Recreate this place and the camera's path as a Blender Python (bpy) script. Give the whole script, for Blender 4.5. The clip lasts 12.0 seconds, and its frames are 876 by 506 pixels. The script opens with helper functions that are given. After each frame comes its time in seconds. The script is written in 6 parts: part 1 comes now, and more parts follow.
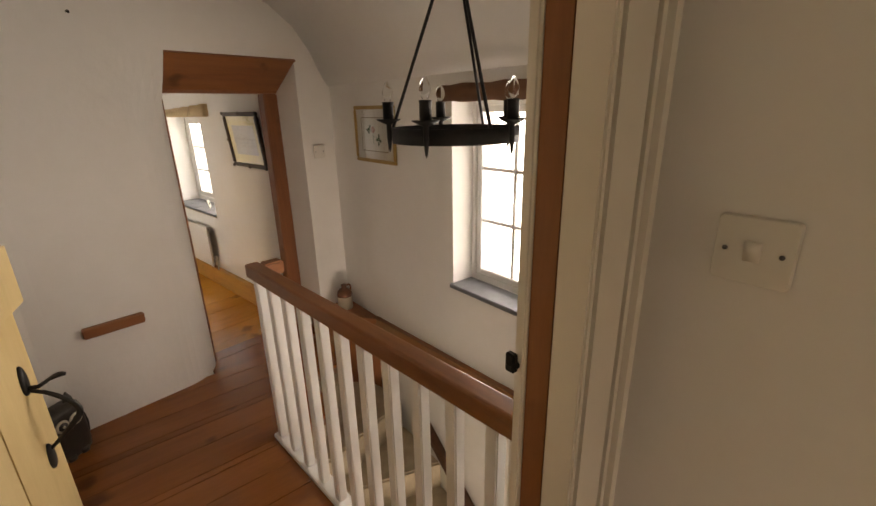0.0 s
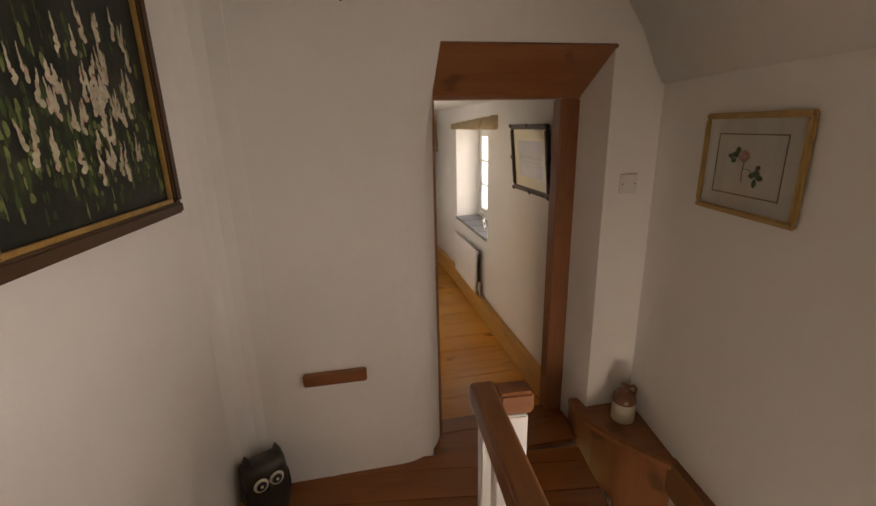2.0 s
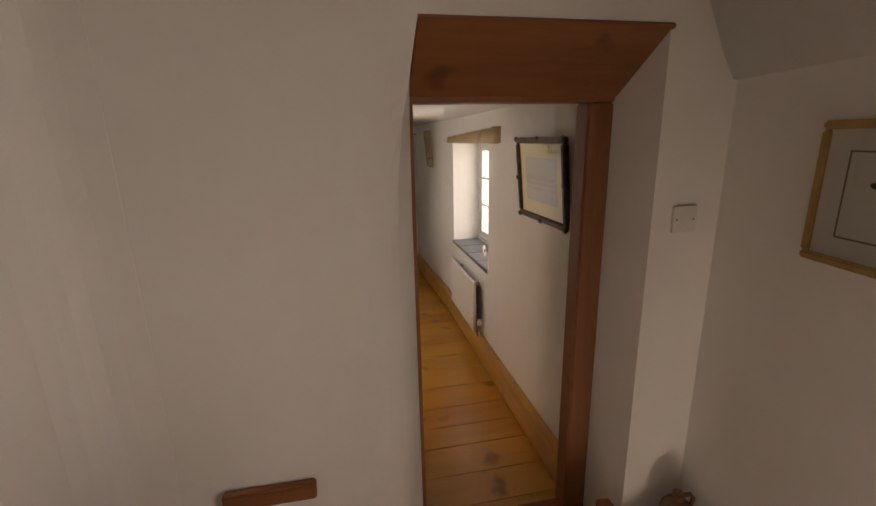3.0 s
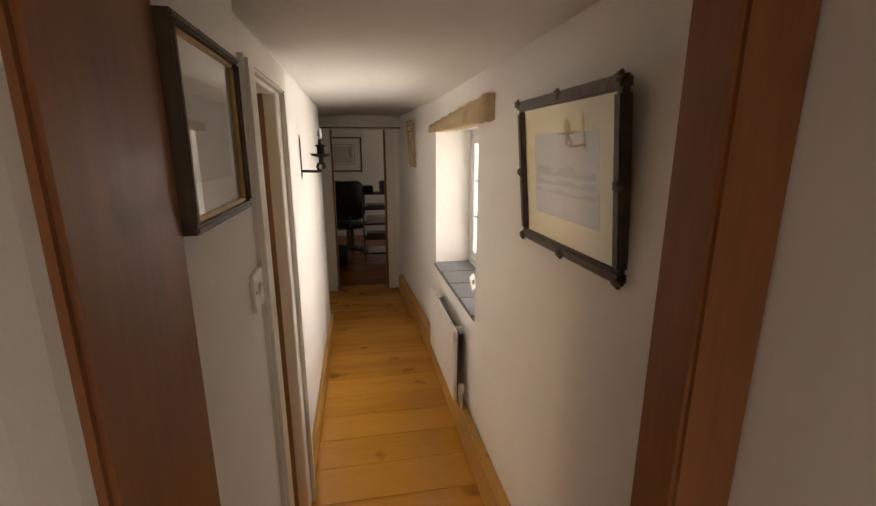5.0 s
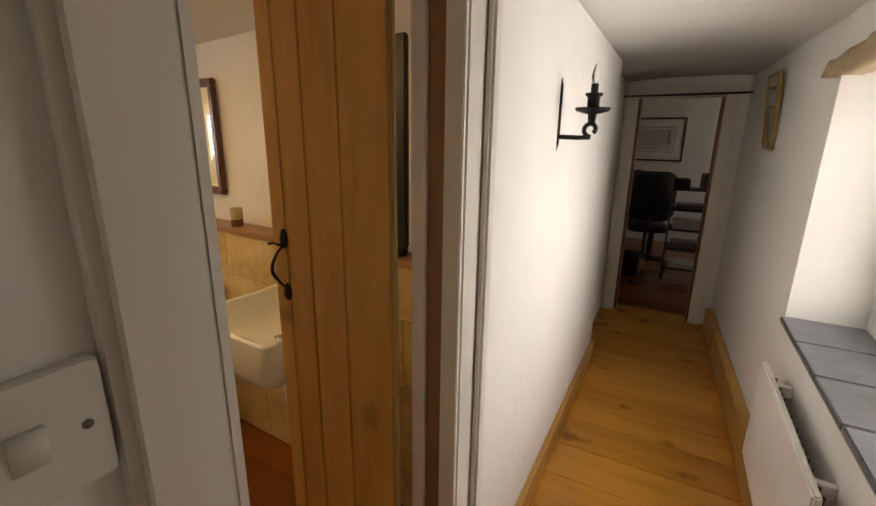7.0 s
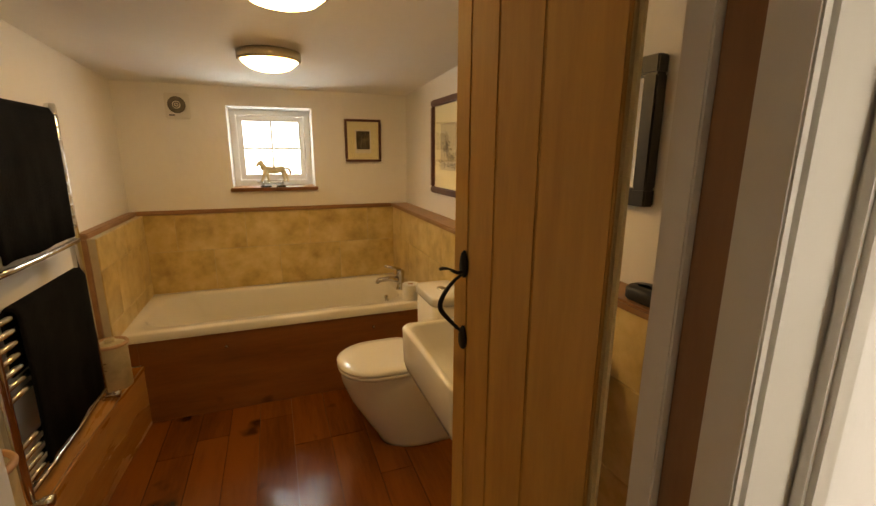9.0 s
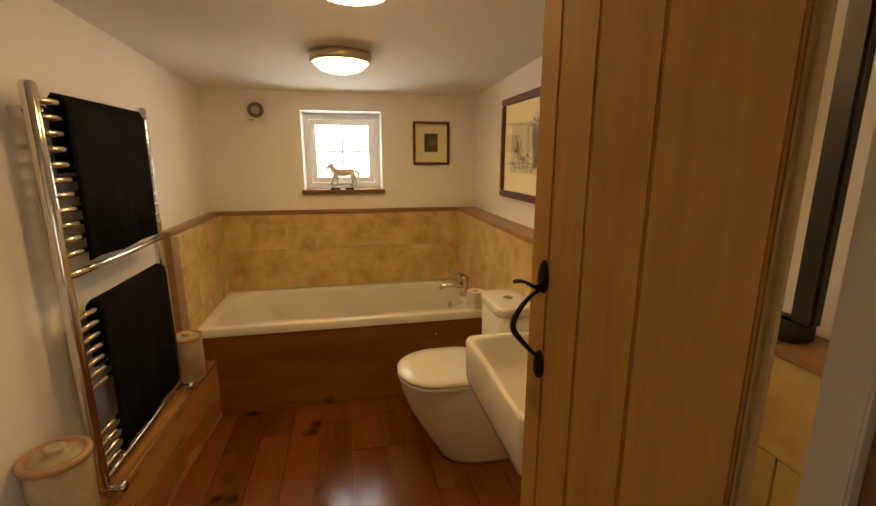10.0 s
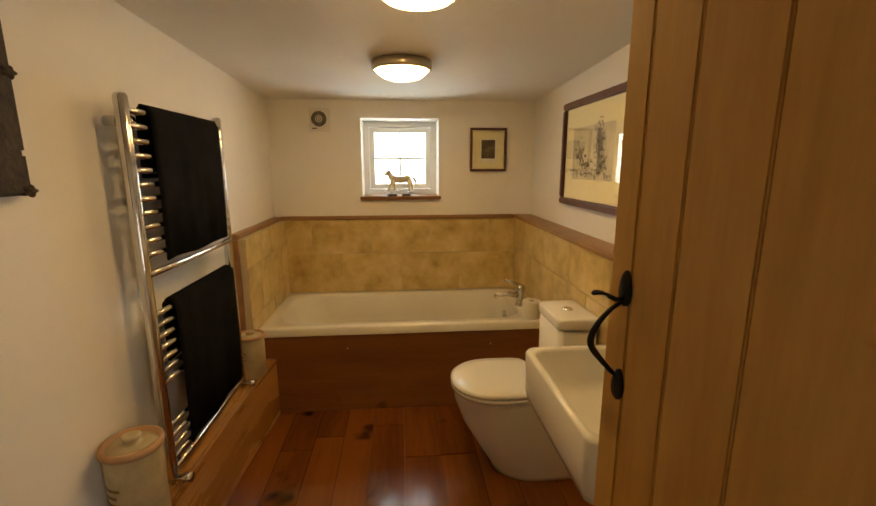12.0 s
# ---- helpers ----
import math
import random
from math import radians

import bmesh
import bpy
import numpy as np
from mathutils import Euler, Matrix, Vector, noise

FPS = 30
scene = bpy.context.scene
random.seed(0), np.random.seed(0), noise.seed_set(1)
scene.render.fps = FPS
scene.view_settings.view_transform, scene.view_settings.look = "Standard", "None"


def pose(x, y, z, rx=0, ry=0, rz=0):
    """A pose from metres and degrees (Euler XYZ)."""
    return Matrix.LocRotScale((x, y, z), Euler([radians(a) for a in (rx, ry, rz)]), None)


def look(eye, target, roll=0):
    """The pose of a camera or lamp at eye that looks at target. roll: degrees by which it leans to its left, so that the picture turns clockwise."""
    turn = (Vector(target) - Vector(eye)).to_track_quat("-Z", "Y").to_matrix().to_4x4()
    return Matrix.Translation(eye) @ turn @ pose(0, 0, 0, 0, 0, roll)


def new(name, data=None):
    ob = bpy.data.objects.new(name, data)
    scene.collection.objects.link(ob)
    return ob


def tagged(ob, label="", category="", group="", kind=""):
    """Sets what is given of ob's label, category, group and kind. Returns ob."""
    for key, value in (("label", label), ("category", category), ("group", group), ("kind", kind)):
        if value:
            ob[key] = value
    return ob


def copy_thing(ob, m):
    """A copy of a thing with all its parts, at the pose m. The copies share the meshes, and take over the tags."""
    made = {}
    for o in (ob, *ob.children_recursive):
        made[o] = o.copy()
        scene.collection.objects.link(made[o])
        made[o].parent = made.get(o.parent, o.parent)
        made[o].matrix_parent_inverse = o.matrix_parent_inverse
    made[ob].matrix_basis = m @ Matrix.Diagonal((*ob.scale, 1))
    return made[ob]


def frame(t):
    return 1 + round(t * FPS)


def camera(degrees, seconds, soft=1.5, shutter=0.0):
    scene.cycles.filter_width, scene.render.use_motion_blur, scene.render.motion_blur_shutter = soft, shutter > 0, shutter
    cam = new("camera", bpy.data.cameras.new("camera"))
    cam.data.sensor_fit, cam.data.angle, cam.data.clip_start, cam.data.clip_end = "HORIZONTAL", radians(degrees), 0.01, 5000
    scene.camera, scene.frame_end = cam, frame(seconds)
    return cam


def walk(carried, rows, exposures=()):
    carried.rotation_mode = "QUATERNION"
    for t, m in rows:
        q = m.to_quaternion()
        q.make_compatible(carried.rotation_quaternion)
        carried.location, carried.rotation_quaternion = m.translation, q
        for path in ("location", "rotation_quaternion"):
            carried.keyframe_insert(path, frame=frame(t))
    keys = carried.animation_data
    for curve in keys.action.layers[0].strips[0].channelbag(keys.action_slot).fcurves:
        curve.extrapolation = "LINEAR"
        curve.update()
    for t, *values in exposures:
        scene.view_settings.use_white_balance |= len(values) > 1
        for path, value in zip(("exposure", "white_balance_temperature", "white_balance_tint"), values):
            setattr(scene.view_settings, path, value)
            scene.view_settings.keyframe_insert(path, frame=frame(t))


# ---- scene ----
cam = camera(90.6, 12.0)
PATH = [
    (0, (0.578, -0.082, 1.548), (1.784, 1.381, 0.912), -1.2),
    (0.5, (0.726, 0.102, 1.547), (1.603, 1.799, 0.957), -1.4),
    (0.8, (0.749, 0.245, 1.516), (1.458, 2.03, 0.955), -1.0),
    (1, (0.776, 0.336, 1.517), (1.33, 2.172, 0.949), -1.1),
    (1.5, (0.859, 0.568, 1.524), (1.083, 2.472, 0.957), -1.2),
    (2, (0.933, 0.859, 1.546), (1.031, 2.776, 0.985), -1.4),
    (2.5, (0.973, 1.148, 1.551), (1.071, 3.071, 1.007), -1.3),
    (3, (1.028, 1.417, 1.543), (1.124, 3.35, 1.038), -1.3),
    (3.2, (1.05, 1.523, 1.538), (1.163, 3.459, 1.049), -1.2),
    (3.5, (1.048, 1.675, 1.525), (1.172, 3.615, 1.04), -1.1),
    (3.8, (1.058, 1.84, 1.505), (1.18, 3.775, 1.025), -0.9),
    (4.3, (1.15, 2.095, 1.465), (1.245, 4.04, 0.995), -0.5),
    (4.8, (1.266, 2.355, 1.426), (1.339, 4.3, 0.966), -0.2),
    (5, (1.294, 2.454, 1.406), (1.364, 4.397, 0.937), 0.0),
    (5.5, (1.342, 2.708, 1.329), (1.412, 4.648, 0.845), 0.1),
    (6, (1.339, 2.93, 1.321), (1.189, 4.86, 0.818), 1.0),
    (6.5, (1.328, 3.17, 1.312), (0.567, 4.945, 0.792), 1.1),
    (6.7, (1.281, 3.257, 1.300), (0.351, 4.95, 0.778), 1.2),
    (7, (1.246, 3.359, 1.281), (0.086, 4.904, 0.768), 0.8),
    (7.2, (1.213, 3.424, 1.262), (-0.063, 4.885, 0.759), 0.8),
    (8.8, (1.077, 3.687, 1.242), (-0.774, 4.288, 0.781), 0.2),
    (9, (1.046, 3.687, 1.233), (-0.837, 4.19, 0.784), 0.3),
    (9.5, (0.984, 3.699, 1.221), (-0.944, 4.007, 0.784), 0.1),
    (10, (0.947, 3.701, 1.214), (-0.996, 3.912, 0.787), 0.1),
    (10.5, (0.932, 3.69, 1.214), (-1.021, 3.818, 0.801), 0.1),
    (11, (0.92, 3.686, 1.21), (-1.038, 3.744, 0.806), 0.1),
    (11.5, (0.923, 3.68, 1.212), (-1.037, 3.69, 0.812), -0.0),
    (12, (0.918, 3.68, 1.206), (-1.043, 3.655, 0.813), -0.1),
]
walk(cam, [(t, look(eye, target, roll)) for t, eye, target, roll in PATH], [
    (0.0, 0.66, 9200, 23), (0.9, 0.24, 9600, 26), (1.8, 0.22, 9300, 26), (3.2, 0.08, 9400, 28), (5.0, 0.42, 9300, 25), (5.5, 0.46, 9100, 25), (6.2, 0.27, 8800, 24),
    (7.2, 0.30, 8600, 23), (8.8, 0.24, 10700, 21), (10.0, 0.25, 10700, 21), (12.0, 0.24, 10000, 18)])

# ---------------------------------------------------------------- world and light
world = bpy.data.worlds.new("world")
scene.world = world
world.use_nodes = True
wt = world.node_tree
sky = wt.nodes.new("ShaderNodeTexSky")
sky.sky_type = "NISHITA"
sky.sun_disc = False
sky.sun_elevation = radians(42)
sky.sun_rotation = radians(200)
sky.dust_density = 4.0
bgn = wt.nodes["Background"]
wt.links.new(sky.outputs[0], bgn.inputs[0])
bgn.inputs[1].default_value = 0.15

sun_data = bpy.data.lights.new("sun", "SUN")
sun_data.energy = 4.0
sun_data.angle = radians(14)
sun_data.color = (1.0, 0.96, 0.9)
sun = new("sun", sun_data)
sun.matrix_world = look((0, 0, 6), (1.2, 3.0, 0))

# frames of reference: corridor and bathroom stand a little askew to the landing
MC = pose(0.945, 3.1, 0, 0, 0, 8.53)     # x across to the window side, y along the corridor
MB = pose(-1.965, 2.583, 0, 0, 0, 5.7)   # x from the window wall to the corridor, y along the bath
ZC = -0.158                              # floor of corridor and bathroom; the landing is 0


def area(name, m, sx, sy, watts, color=(1, 1, 1)):
    d = bpy.data.lights.new(name, "AREA")
    d.shape, d.size, d.size_y, d.energy, d.color = "RECTANGLE", sx, sy, watts, color
    ob = new(name, d)
    ob.matrix_world = m
    return ob


# daylight in the window openings (a lamp looks along its -z)
area("daylight_landing", pose(2.34, 1.05, 1.12, 0, 84, 0), 0.98, 0.98, 14, (0.84, 0.93, 1.0))
area("daylight_corridor", MC @ pose(1.235, 1.80, 1.06, 0, 77, 0), 0.90, 1.02, 17, (0.77, 0.90, 1.0))
area("daylight_bathroom", MB @ pose(-0.30, 0.81, 1.26, 0, -90, 0), 0.48, 0.48, 7.5, (0.56, 0.80, 1.0))
# added fill lamps at unseen openings of the bedroom, study and lower hall
area("daylight_bedroom", pose(0.30, -3.2, 1.2, 90, 0, 0), 1.3, 1.0, 2.5, (0.95, 0.97, 1.0))
area("daylight_study", MC @ pose(2.35, 6.4, 1.1, 0, 90, 0), 0.9, 0.9, 4.5, (0.92, 0.96, 1.0))
area("daylight_hall", pose(1.5, -1.45, -1.45, 112, 0, 0), 0.65, 1.0, 20, (0.95, 0.97, 1.0))


# ---------------------------------------------------------------- materials
def mat(name, rough=0.6, metal=0.0):
    m = bpy.data.materials.new(name)
    m.use_nodes = True
    b = m.node_tree.nodes["Principled BSDF"]
    b.inputs["Roughness"].default_value = rough
    b.inputs["Metallic"].default_value = metal
    return m, m.node_tree.nodes, m.node_tree.links, b


def ramp(nodes, stops):
    r = nodes.new("ShaderNodeValToRGB")
    e = r.color_ramp.elements
    while len(e) < len(stops):
        e.new(0.5)
    for k, (p, c) in zip(e, stops):
        k.position, k.color = p, (*c, 1)
    return r


def coords(nodes, links, scale=(1, 1, 1), kind="Object"):
    tc = nodes.new("ShaderNodeTexCoord")
    mp = nodes.new("ShaderNodeMapping")
    mp.inputs["Scale"].default_value = scale
    links.new(tc.outputs[kind], mp.inputs["Vector"])
    return mp


def noise_tex(nodes, links, vec, scale, detail=5.0, rough=0.55):
    n = nodes.new("ShaderNodeTexNoise")
    n.inputs["Scale"].default_value, n.inputs["Detail"].default_value, n.inputs["Roughness"].default_value = scale, detail, rough
    links.new(vec.outputs[0], n.inputs["Vector"])
    return n


def bump(nodes, links, b, height, strength, dist=0.01):
    k = nodes.new("ShaderNodeBump")
    k.inputs["Strength"].default_value, k.inputs["Distance"].default_value = strength, dist
    links.new(height, k.inputs["Height"])
    links.new(k.outputs[0], b.inputs["Normal"])


def mottled(name, c0, c1, scale=3.0, rough=0.6, metal=0.0, bump_s=0.15, bump_scale=40.0, dist=0.004, mid=None):
    """Two-scale mottling between two colours with fine relief."""
    m, n, l, b = mat(name, rough, metal)
    v = coords(n, l)
    a = noise_tex(n, l, v, scale)
    f2 = noise_tex(n, l, v, bump_scale, 6)
    stops = [(0.3, c0), (0.7, c1)] if mid is None else [(0.28, c0), (0.5, mid), (0.72, c1)]
    r = ramp(n, stops)
    mix = n.new("ShaderNodeMath")
    mix.operation = "MULTIPLY_ADD"
    mix.inputs[1].default_value = 0.25
    l.new(f2.outputs["Fac"], mix.inputs[0])
    sub = n.new("ShaderNodeMath")
    sub.operation = "MULTIPLY"
    sub.inputs[1].default_value = 0.76
    l.new(a.outputs["Fac"], sub.inputs[0])
    l.new(sub.outputs[0], mix.inputs[2])
    l.new(mix.outputs[0], r.inputs["Fac"])
    l.new(r.outputs["Color"], b.inputs["Base Color"])
    if bump_s:
        bump(n, l, b, f2.outputs["Fac"], bump_s, dist)
    return m


def wood(name, dark, light, axis="y", rough=0.45, grain=9.0, knots=0.5, vary=0.25, bump_s=0.12):
    """Stretched grain along one axis, with knots and a tone that varies from piece to piece."""
    m, n, l, b = mat(name, rough)
    s = {"x": (0.12, 1, 1), "y": (1, 0.12, 1), "z": (1, 1, 0.12)}[axis]
    tc = n.new("ShaderNodeTexCoord")
    oi = n.new("ShaderNodeObjectInfo")
    sh = n.new("ShaderNodeVectorMath")
    sh.operation = "ADD"
    l.new(tc.outputs["Object"], sh.inputs[0])
    mul = n.new("ShaderNodeMath")
    mul.operation = "MULTIPLY"
    mul.inputs[1].default_value = 37.0
    l.new(oi.outputs["Random"], mul.inputs[0])
    l.new(mul.outputs[0], sh.inputs[1])
    mp = n.new("ShaderNodeMapping")
    mp.inputs["Scale"].default_value = s
    l.new(sh.outputs[0], mp.inputs["Vector"])
    big = noise_tex(n, l, mp, grain, 8, 0.62)
    fine = noise_tex(n, l, mp, grain * 9, 4, 0.7)
    kn = noise_tex(n, l, sh, 5.5, 2, 0.4)
    add = n.new("ShaderNodeMath")
    add.operation = "MULTIPLY_ADD"
    add.inputs[1].default_value = 0.35
    l.new(fine.outputs["Fac"], add.inputs[0])
    l.new(big.outputs["Fac"], add.inputs[2])
    var = n.new("ShaderNodeMath")
    var.operation = "MULTIPLY_ADD"
    var.inputs[1].default_value = vary
    l.new(oi.outputs["Random"], var.inputs[0])
    l.new(add.outputs[0], var.inputs[2])
    mid = tuple(0.5 * (p + q) for p, q in zip(dark, light))
    r = ramp(n, [(0.42, dark), (0.66, mid), (0.92, light)])
    l.new(var.outputs[0], r.inputs["Fac"])
    kr = ramp(n, [(0.66, (1, 1, 1)), (0.74, (1 - knots,) * 3)])
    l.new(kn.outputs["Fac"], kr.inputs["Fac"])
    mx = n.new("ShaderNodeMixRGB")
    mx.blend_type = "MULTIPLY"
    mx.inputs["Fac"].default_value = 1.0
    l.new(r.outputs["Color"], mx.inputs[1])
    l.new(kr.outputs["Color"], mx.inputs[2])
    l.new(mx.outputs[0], b.inputs["Base Color"])
    rr = n.new("ShaderNodeMath")
    rr.operation = "MULTIPLY_ADD"
    rr.inputs[1].default_value, rr.inputs[2].default_value = 0.18, rough - 0.09
    l.new(big.outputs["Fac"], rr.inputs[0])
    l.new(rr.outputs[0], b.inputs["Roughness"])
    bump(n, l, b, fine.outputs["Fac"], bump_s, 0.002)
    return m


PLASTER = mottled("plaster", (0.785, 0.76, 0.72), (0.845, 0.82, 0.785), 1.6, 0.85, 0, 0.22, 14.0, 0.012)
CEIL = mottled("ceiling_paint", (0.80, 0.78, 0.745), (0.85, 0.83, 0.80), 1.3, 0.9, 0, 0.18, 18.0, 0.01)
GLOSS = mottled("cream_gloss_paint", (0.70, 0.66, 0.59), (0.76, 0.72, 0.65), 3.0, 0.38, 0, 0.06, 25.0, 0.003)
WHITE = mottled("white_paint", (0.76, 0.75, 0.72), (0.82, 0.81, 0.79), 3.0, 0.42, 0, 0.06, 30.0, 0.003)
RADW = mottled("radiator_enamel", (0.78, 0.76, 0.72), (0.83, 0.81, 0.78), 3.0, 0.35, 0, 0.03, 30.0, 0.002)
OAK = wood("oak_floor", (0.39, 0.150, 0.019), (0.65, 0.295, 0.048), "x", 0.24, 7, 0.5, 0.30)
# the same oak as OAK, with the landing's dimmer light put into its colour
OAKSHADE = wood("oak_floor_shaded", (0.165, 0.048, 0.011), (0.30, 0.100, 0.024), "x", 0.22, 5, 0.45, 0.14)
OAKSK = wood("oak_skirting", (0.40, 0.19, 0.045), (0.66, 0.37, 0.11), "y", 0.38, 8, 0.4, 0.1)
MAHOG = wood("stained_lining", (0.15, 0.050, 0.018), (0.31, 0.115, 0.042), "z", 0.42, 8, 0.45, 0.12)
MAHOGX = wood("stained_lining_across", (0.16, 0.055, 0.020), (0.33, 0.125, 0.047), "x", 0.45, 8, 0.45, 0.12)
MAHOGY = wood("stained_rail", (0.125, 0.044, 0.015), (0.29, 0.110, 0.038), "y", 0.33, 8, 0.4, 0.12)
REBATE = wood("brown_rebate", (0.22, 0.10, 0.045), (0.36, 0.19, 0.09), "z", 0.55, 8, 0.3, 0.1)
BEAM = wood("rustic_beam", (0.30, 0.20, 0.10), (0.56, 0.42, 0.25), "y", 0.8, 6, 0.6, 0.1, 0.6)
DBEAM = wood("dark_beam", (0.10, 0.045, 0.022), (0.24, 0.11, 0.055), "y", 0.7, 6, 0.5, 0.1, 0.4)
PINE = wood("oak_door_board", (0.40, 0.175, 0.040), (0.70, 0.385, 0.115), "z", 0.42, 8, 0.3, 0.22)
PINEL = wood("pale_pine", (0.52, 0.37, 0.16), (0.68, 0.52, 0.27), "z", 0.45, 7, 0.3, 0.15)
IRON = mottled("black_iron", (0.012, 0.012, 0.013), (0.03, 0.028, 0.027), 20, 0.5, 0.6, 0.3, 60, 0.002)
CHROME = mottled("chrome", (0.62, 0.61, 0.60), (0.70, 0.69, 0.68), 4, 0.12, 1.0, 0.0)
BRASS = mottled("brushed_metal", (0.46, 0.40, 0.30), (0.56, 0.49, 0.37), 8, 0.34, 1.0, 0.05, 80)
SLATE = mottled("slate_tile", (0.10, 0.105, 0.12), (0.19, 0.195, 0.21), 6, 0.45, 0, 0.3, 35, 0.004)
TRAV = mottled("travertine", (0.40, 0.26, 0.095), (0.76, 0.60, 0.34), 8, 0.28, 0, 0.2, 24, 0.003, (0.62, 0.45, 0.20))
GROUT = mottled("grout", (0.50, 0.42, 0.29), (0.58, 0.50, 0.36), 10, 0.85)
CERAM = mottled("white_ceramic", (0.74, 0.72, 0.66), (0.78, 0.76, 0.70), 2, 0.12, 0, 0.0)
ACRYL = mottled("bath_acrylic", (0.74, 0.71, 0.63), (0.78, 0.75, 0.67), 2, 0.18, 0, 0.0)
TOWEL = mottled("black_towel", (0.004, 0.004, 0.004), (0.013, 0.012, 0.012), 12, 0.95, 0, 0.9, 160, 0.006)
TOWEL.node_tree.nodes["Principled BSDF"].inputs["Specular IOR Level"].default_value = 0.05
PLASTIC = mottled("white_plastic", (0.70, 0.67, 0.61), (0.74, 0.71, 0.65), 4, 0.35, 0, 0.02)
STONEW = mottled("stoneware", (0.36, 0.29, 0.17), (0.60, 0.51, 0.33), 14, 0.32, 0, 0.3, 40)
STONEB = mottled("brown_glaze", (0.13, 0.05, 0.025), (0.22, 0.09, 0.045), 8, 0.25, 0, 0.1, 40)
RIM = mottled("jar_rim", (0.40, 0.22, 0.12), (0.52, 0.31, 0.18), 8, 0.4, 0, 0.1, 40)
CARPET = mottled("beige_carpet", (0.36, 0.29, 0.20), (0.48, 0.40, 0.29), 12, 0.98, 0, 0.8, 220, 0.006)
PAPER = mottled("mount_card", (0.68, 0.62, 0.40), (0.74, 0.68, 0.46), 3, 0.8, 0, 0.05)
PAPERW = mottled("white_mount", (0.66, 0.63, 0.56), (0.72, 0.69, 0.62), 3, 0.8, 0, 0.05)
GILT = mottled("gilt_frame", (0.36, 0.21, 0.06), (0.55, 0.36, 0.13), 14, 0.4, 0.3, 0.3, 60)
DARKF = mottled("dark_carved_frame", (0.035, 0.022, 0.014), (0.11, 0.07, 0.04), 18, 0.45, 0, 0.6, 50, 0.006)
REDF = mottled("red_brown_frame", (0.075, 0.022, 0.014), (0.14, 0.05, 0.03), 10, 0.35, 0, 0.2, 50)
BLACKF = mottled("black_frame", (0.012, 0.010, 0.009), (0.03, 0.025, 0.02), 10, 0.4, 0, 0.1)
BLACKP = mottled("black_plastic", (0.012, 0.012, 0.013), (0.03, 0.03, 0.03), 8, 0.5, 0, 0.1)
GREYM = mottled("grey_metal", (0.10, 0.10, 0.105), (0.16, 0.16, 0.165), 8, 0.4, 0.7, 0.05)
OWLM = mottled("dark_clay", (0.02, 0.016, 0.013), (0.055, 0.042, 0.032), 14, 0.4, 0, 0.4, 60)
GRASS = mottled("grass", (0.12, 0.18, 0.08), (0.21, 0.27, 0.13), 0.6, 0.95, 0, 0.5, 8, 0.05)
LEAF = mottled("foliage", (0.08, 0.11, 0.05), (0.12, 0.16, 0.08), 1.5, 0.9)
WAX = mottled("ivory_candle", (0.72, 0.68, 0.56), (0.78, 0.74, 0.63), 6, 0.4)


def glass(name, tint=(1, 1, 1), rough=0.0):
    m = bpy.data.materials.new(name)
    m.use_nodes = True
    b = m.node_tree.nodes["Principled BSDF"]
    b.inputs["Base Color"].default_value = (*tint, 1)
    b.inputs["Roughness"].default_value = rough
    b.inputs["Transmission Weight"].default_value = 1.0
    b.inputs["IOR"].default_value = 1.45
    return m


GLASS = glass("window_glass")
PICGLASS = glass("picture_glass")
PICGLASS.node_tree.nodes["Principled BSDF"].inputs["IOR"].default_value = 1.30
BULB = glass("bulb_glass", (1, 1, 1))
BULB.node_tree.nodes["Principled BSDF"].inputs["IOR"].default_value = 1.10


def glow(name, color, strength):
    m = bpy.data.materials.new(name)
    m.use_nodes = True
    b = m.node_tree.nodes["Principled BSDF"]
    b.inputs["Base Color"].default_value = (0.8, 0.78, 0.72, 1)
    b.inputs["Emission Color"].default_value = (*color, 1)
    b.inputs["Emission Strength"].default_value = strength
    return m


LAMPGLOW = glow("lit_opal_glass", (1.0, 0.75, 0.37), 23.0)
MIRROR, _n, _l, _b = mat("mirror_silver", 0.02, 1.0)
_b.inputs["Base Color"].default_value = (0.86, 0.86, 0.86, 1)


# ---------------------------------------------------------------- mesh helpers
def box(bm, x0, x1, y0, y1, z0, z1, bev=0.0):
    r = bmesh.ops.create_cube(bm, size=1.0)
    vs = r["verts"]
    for v in vs:
        v.co = Vector(((x0 + x1) / 2 + v.co.x * (x1 - x0), (y0 + y1) / 2 + v.co.y * (y1 - y0), (z0 + z1) / 2 + v.co.z * (z1 - z0)))
    if bev:
        es = list({e for v in vs for e in v.link_edges})
        bmesh.ops.bevel(bm, geom=es, offset=bev, segments=2, affect="EDGES", clamp_overlap=True)
    return vs


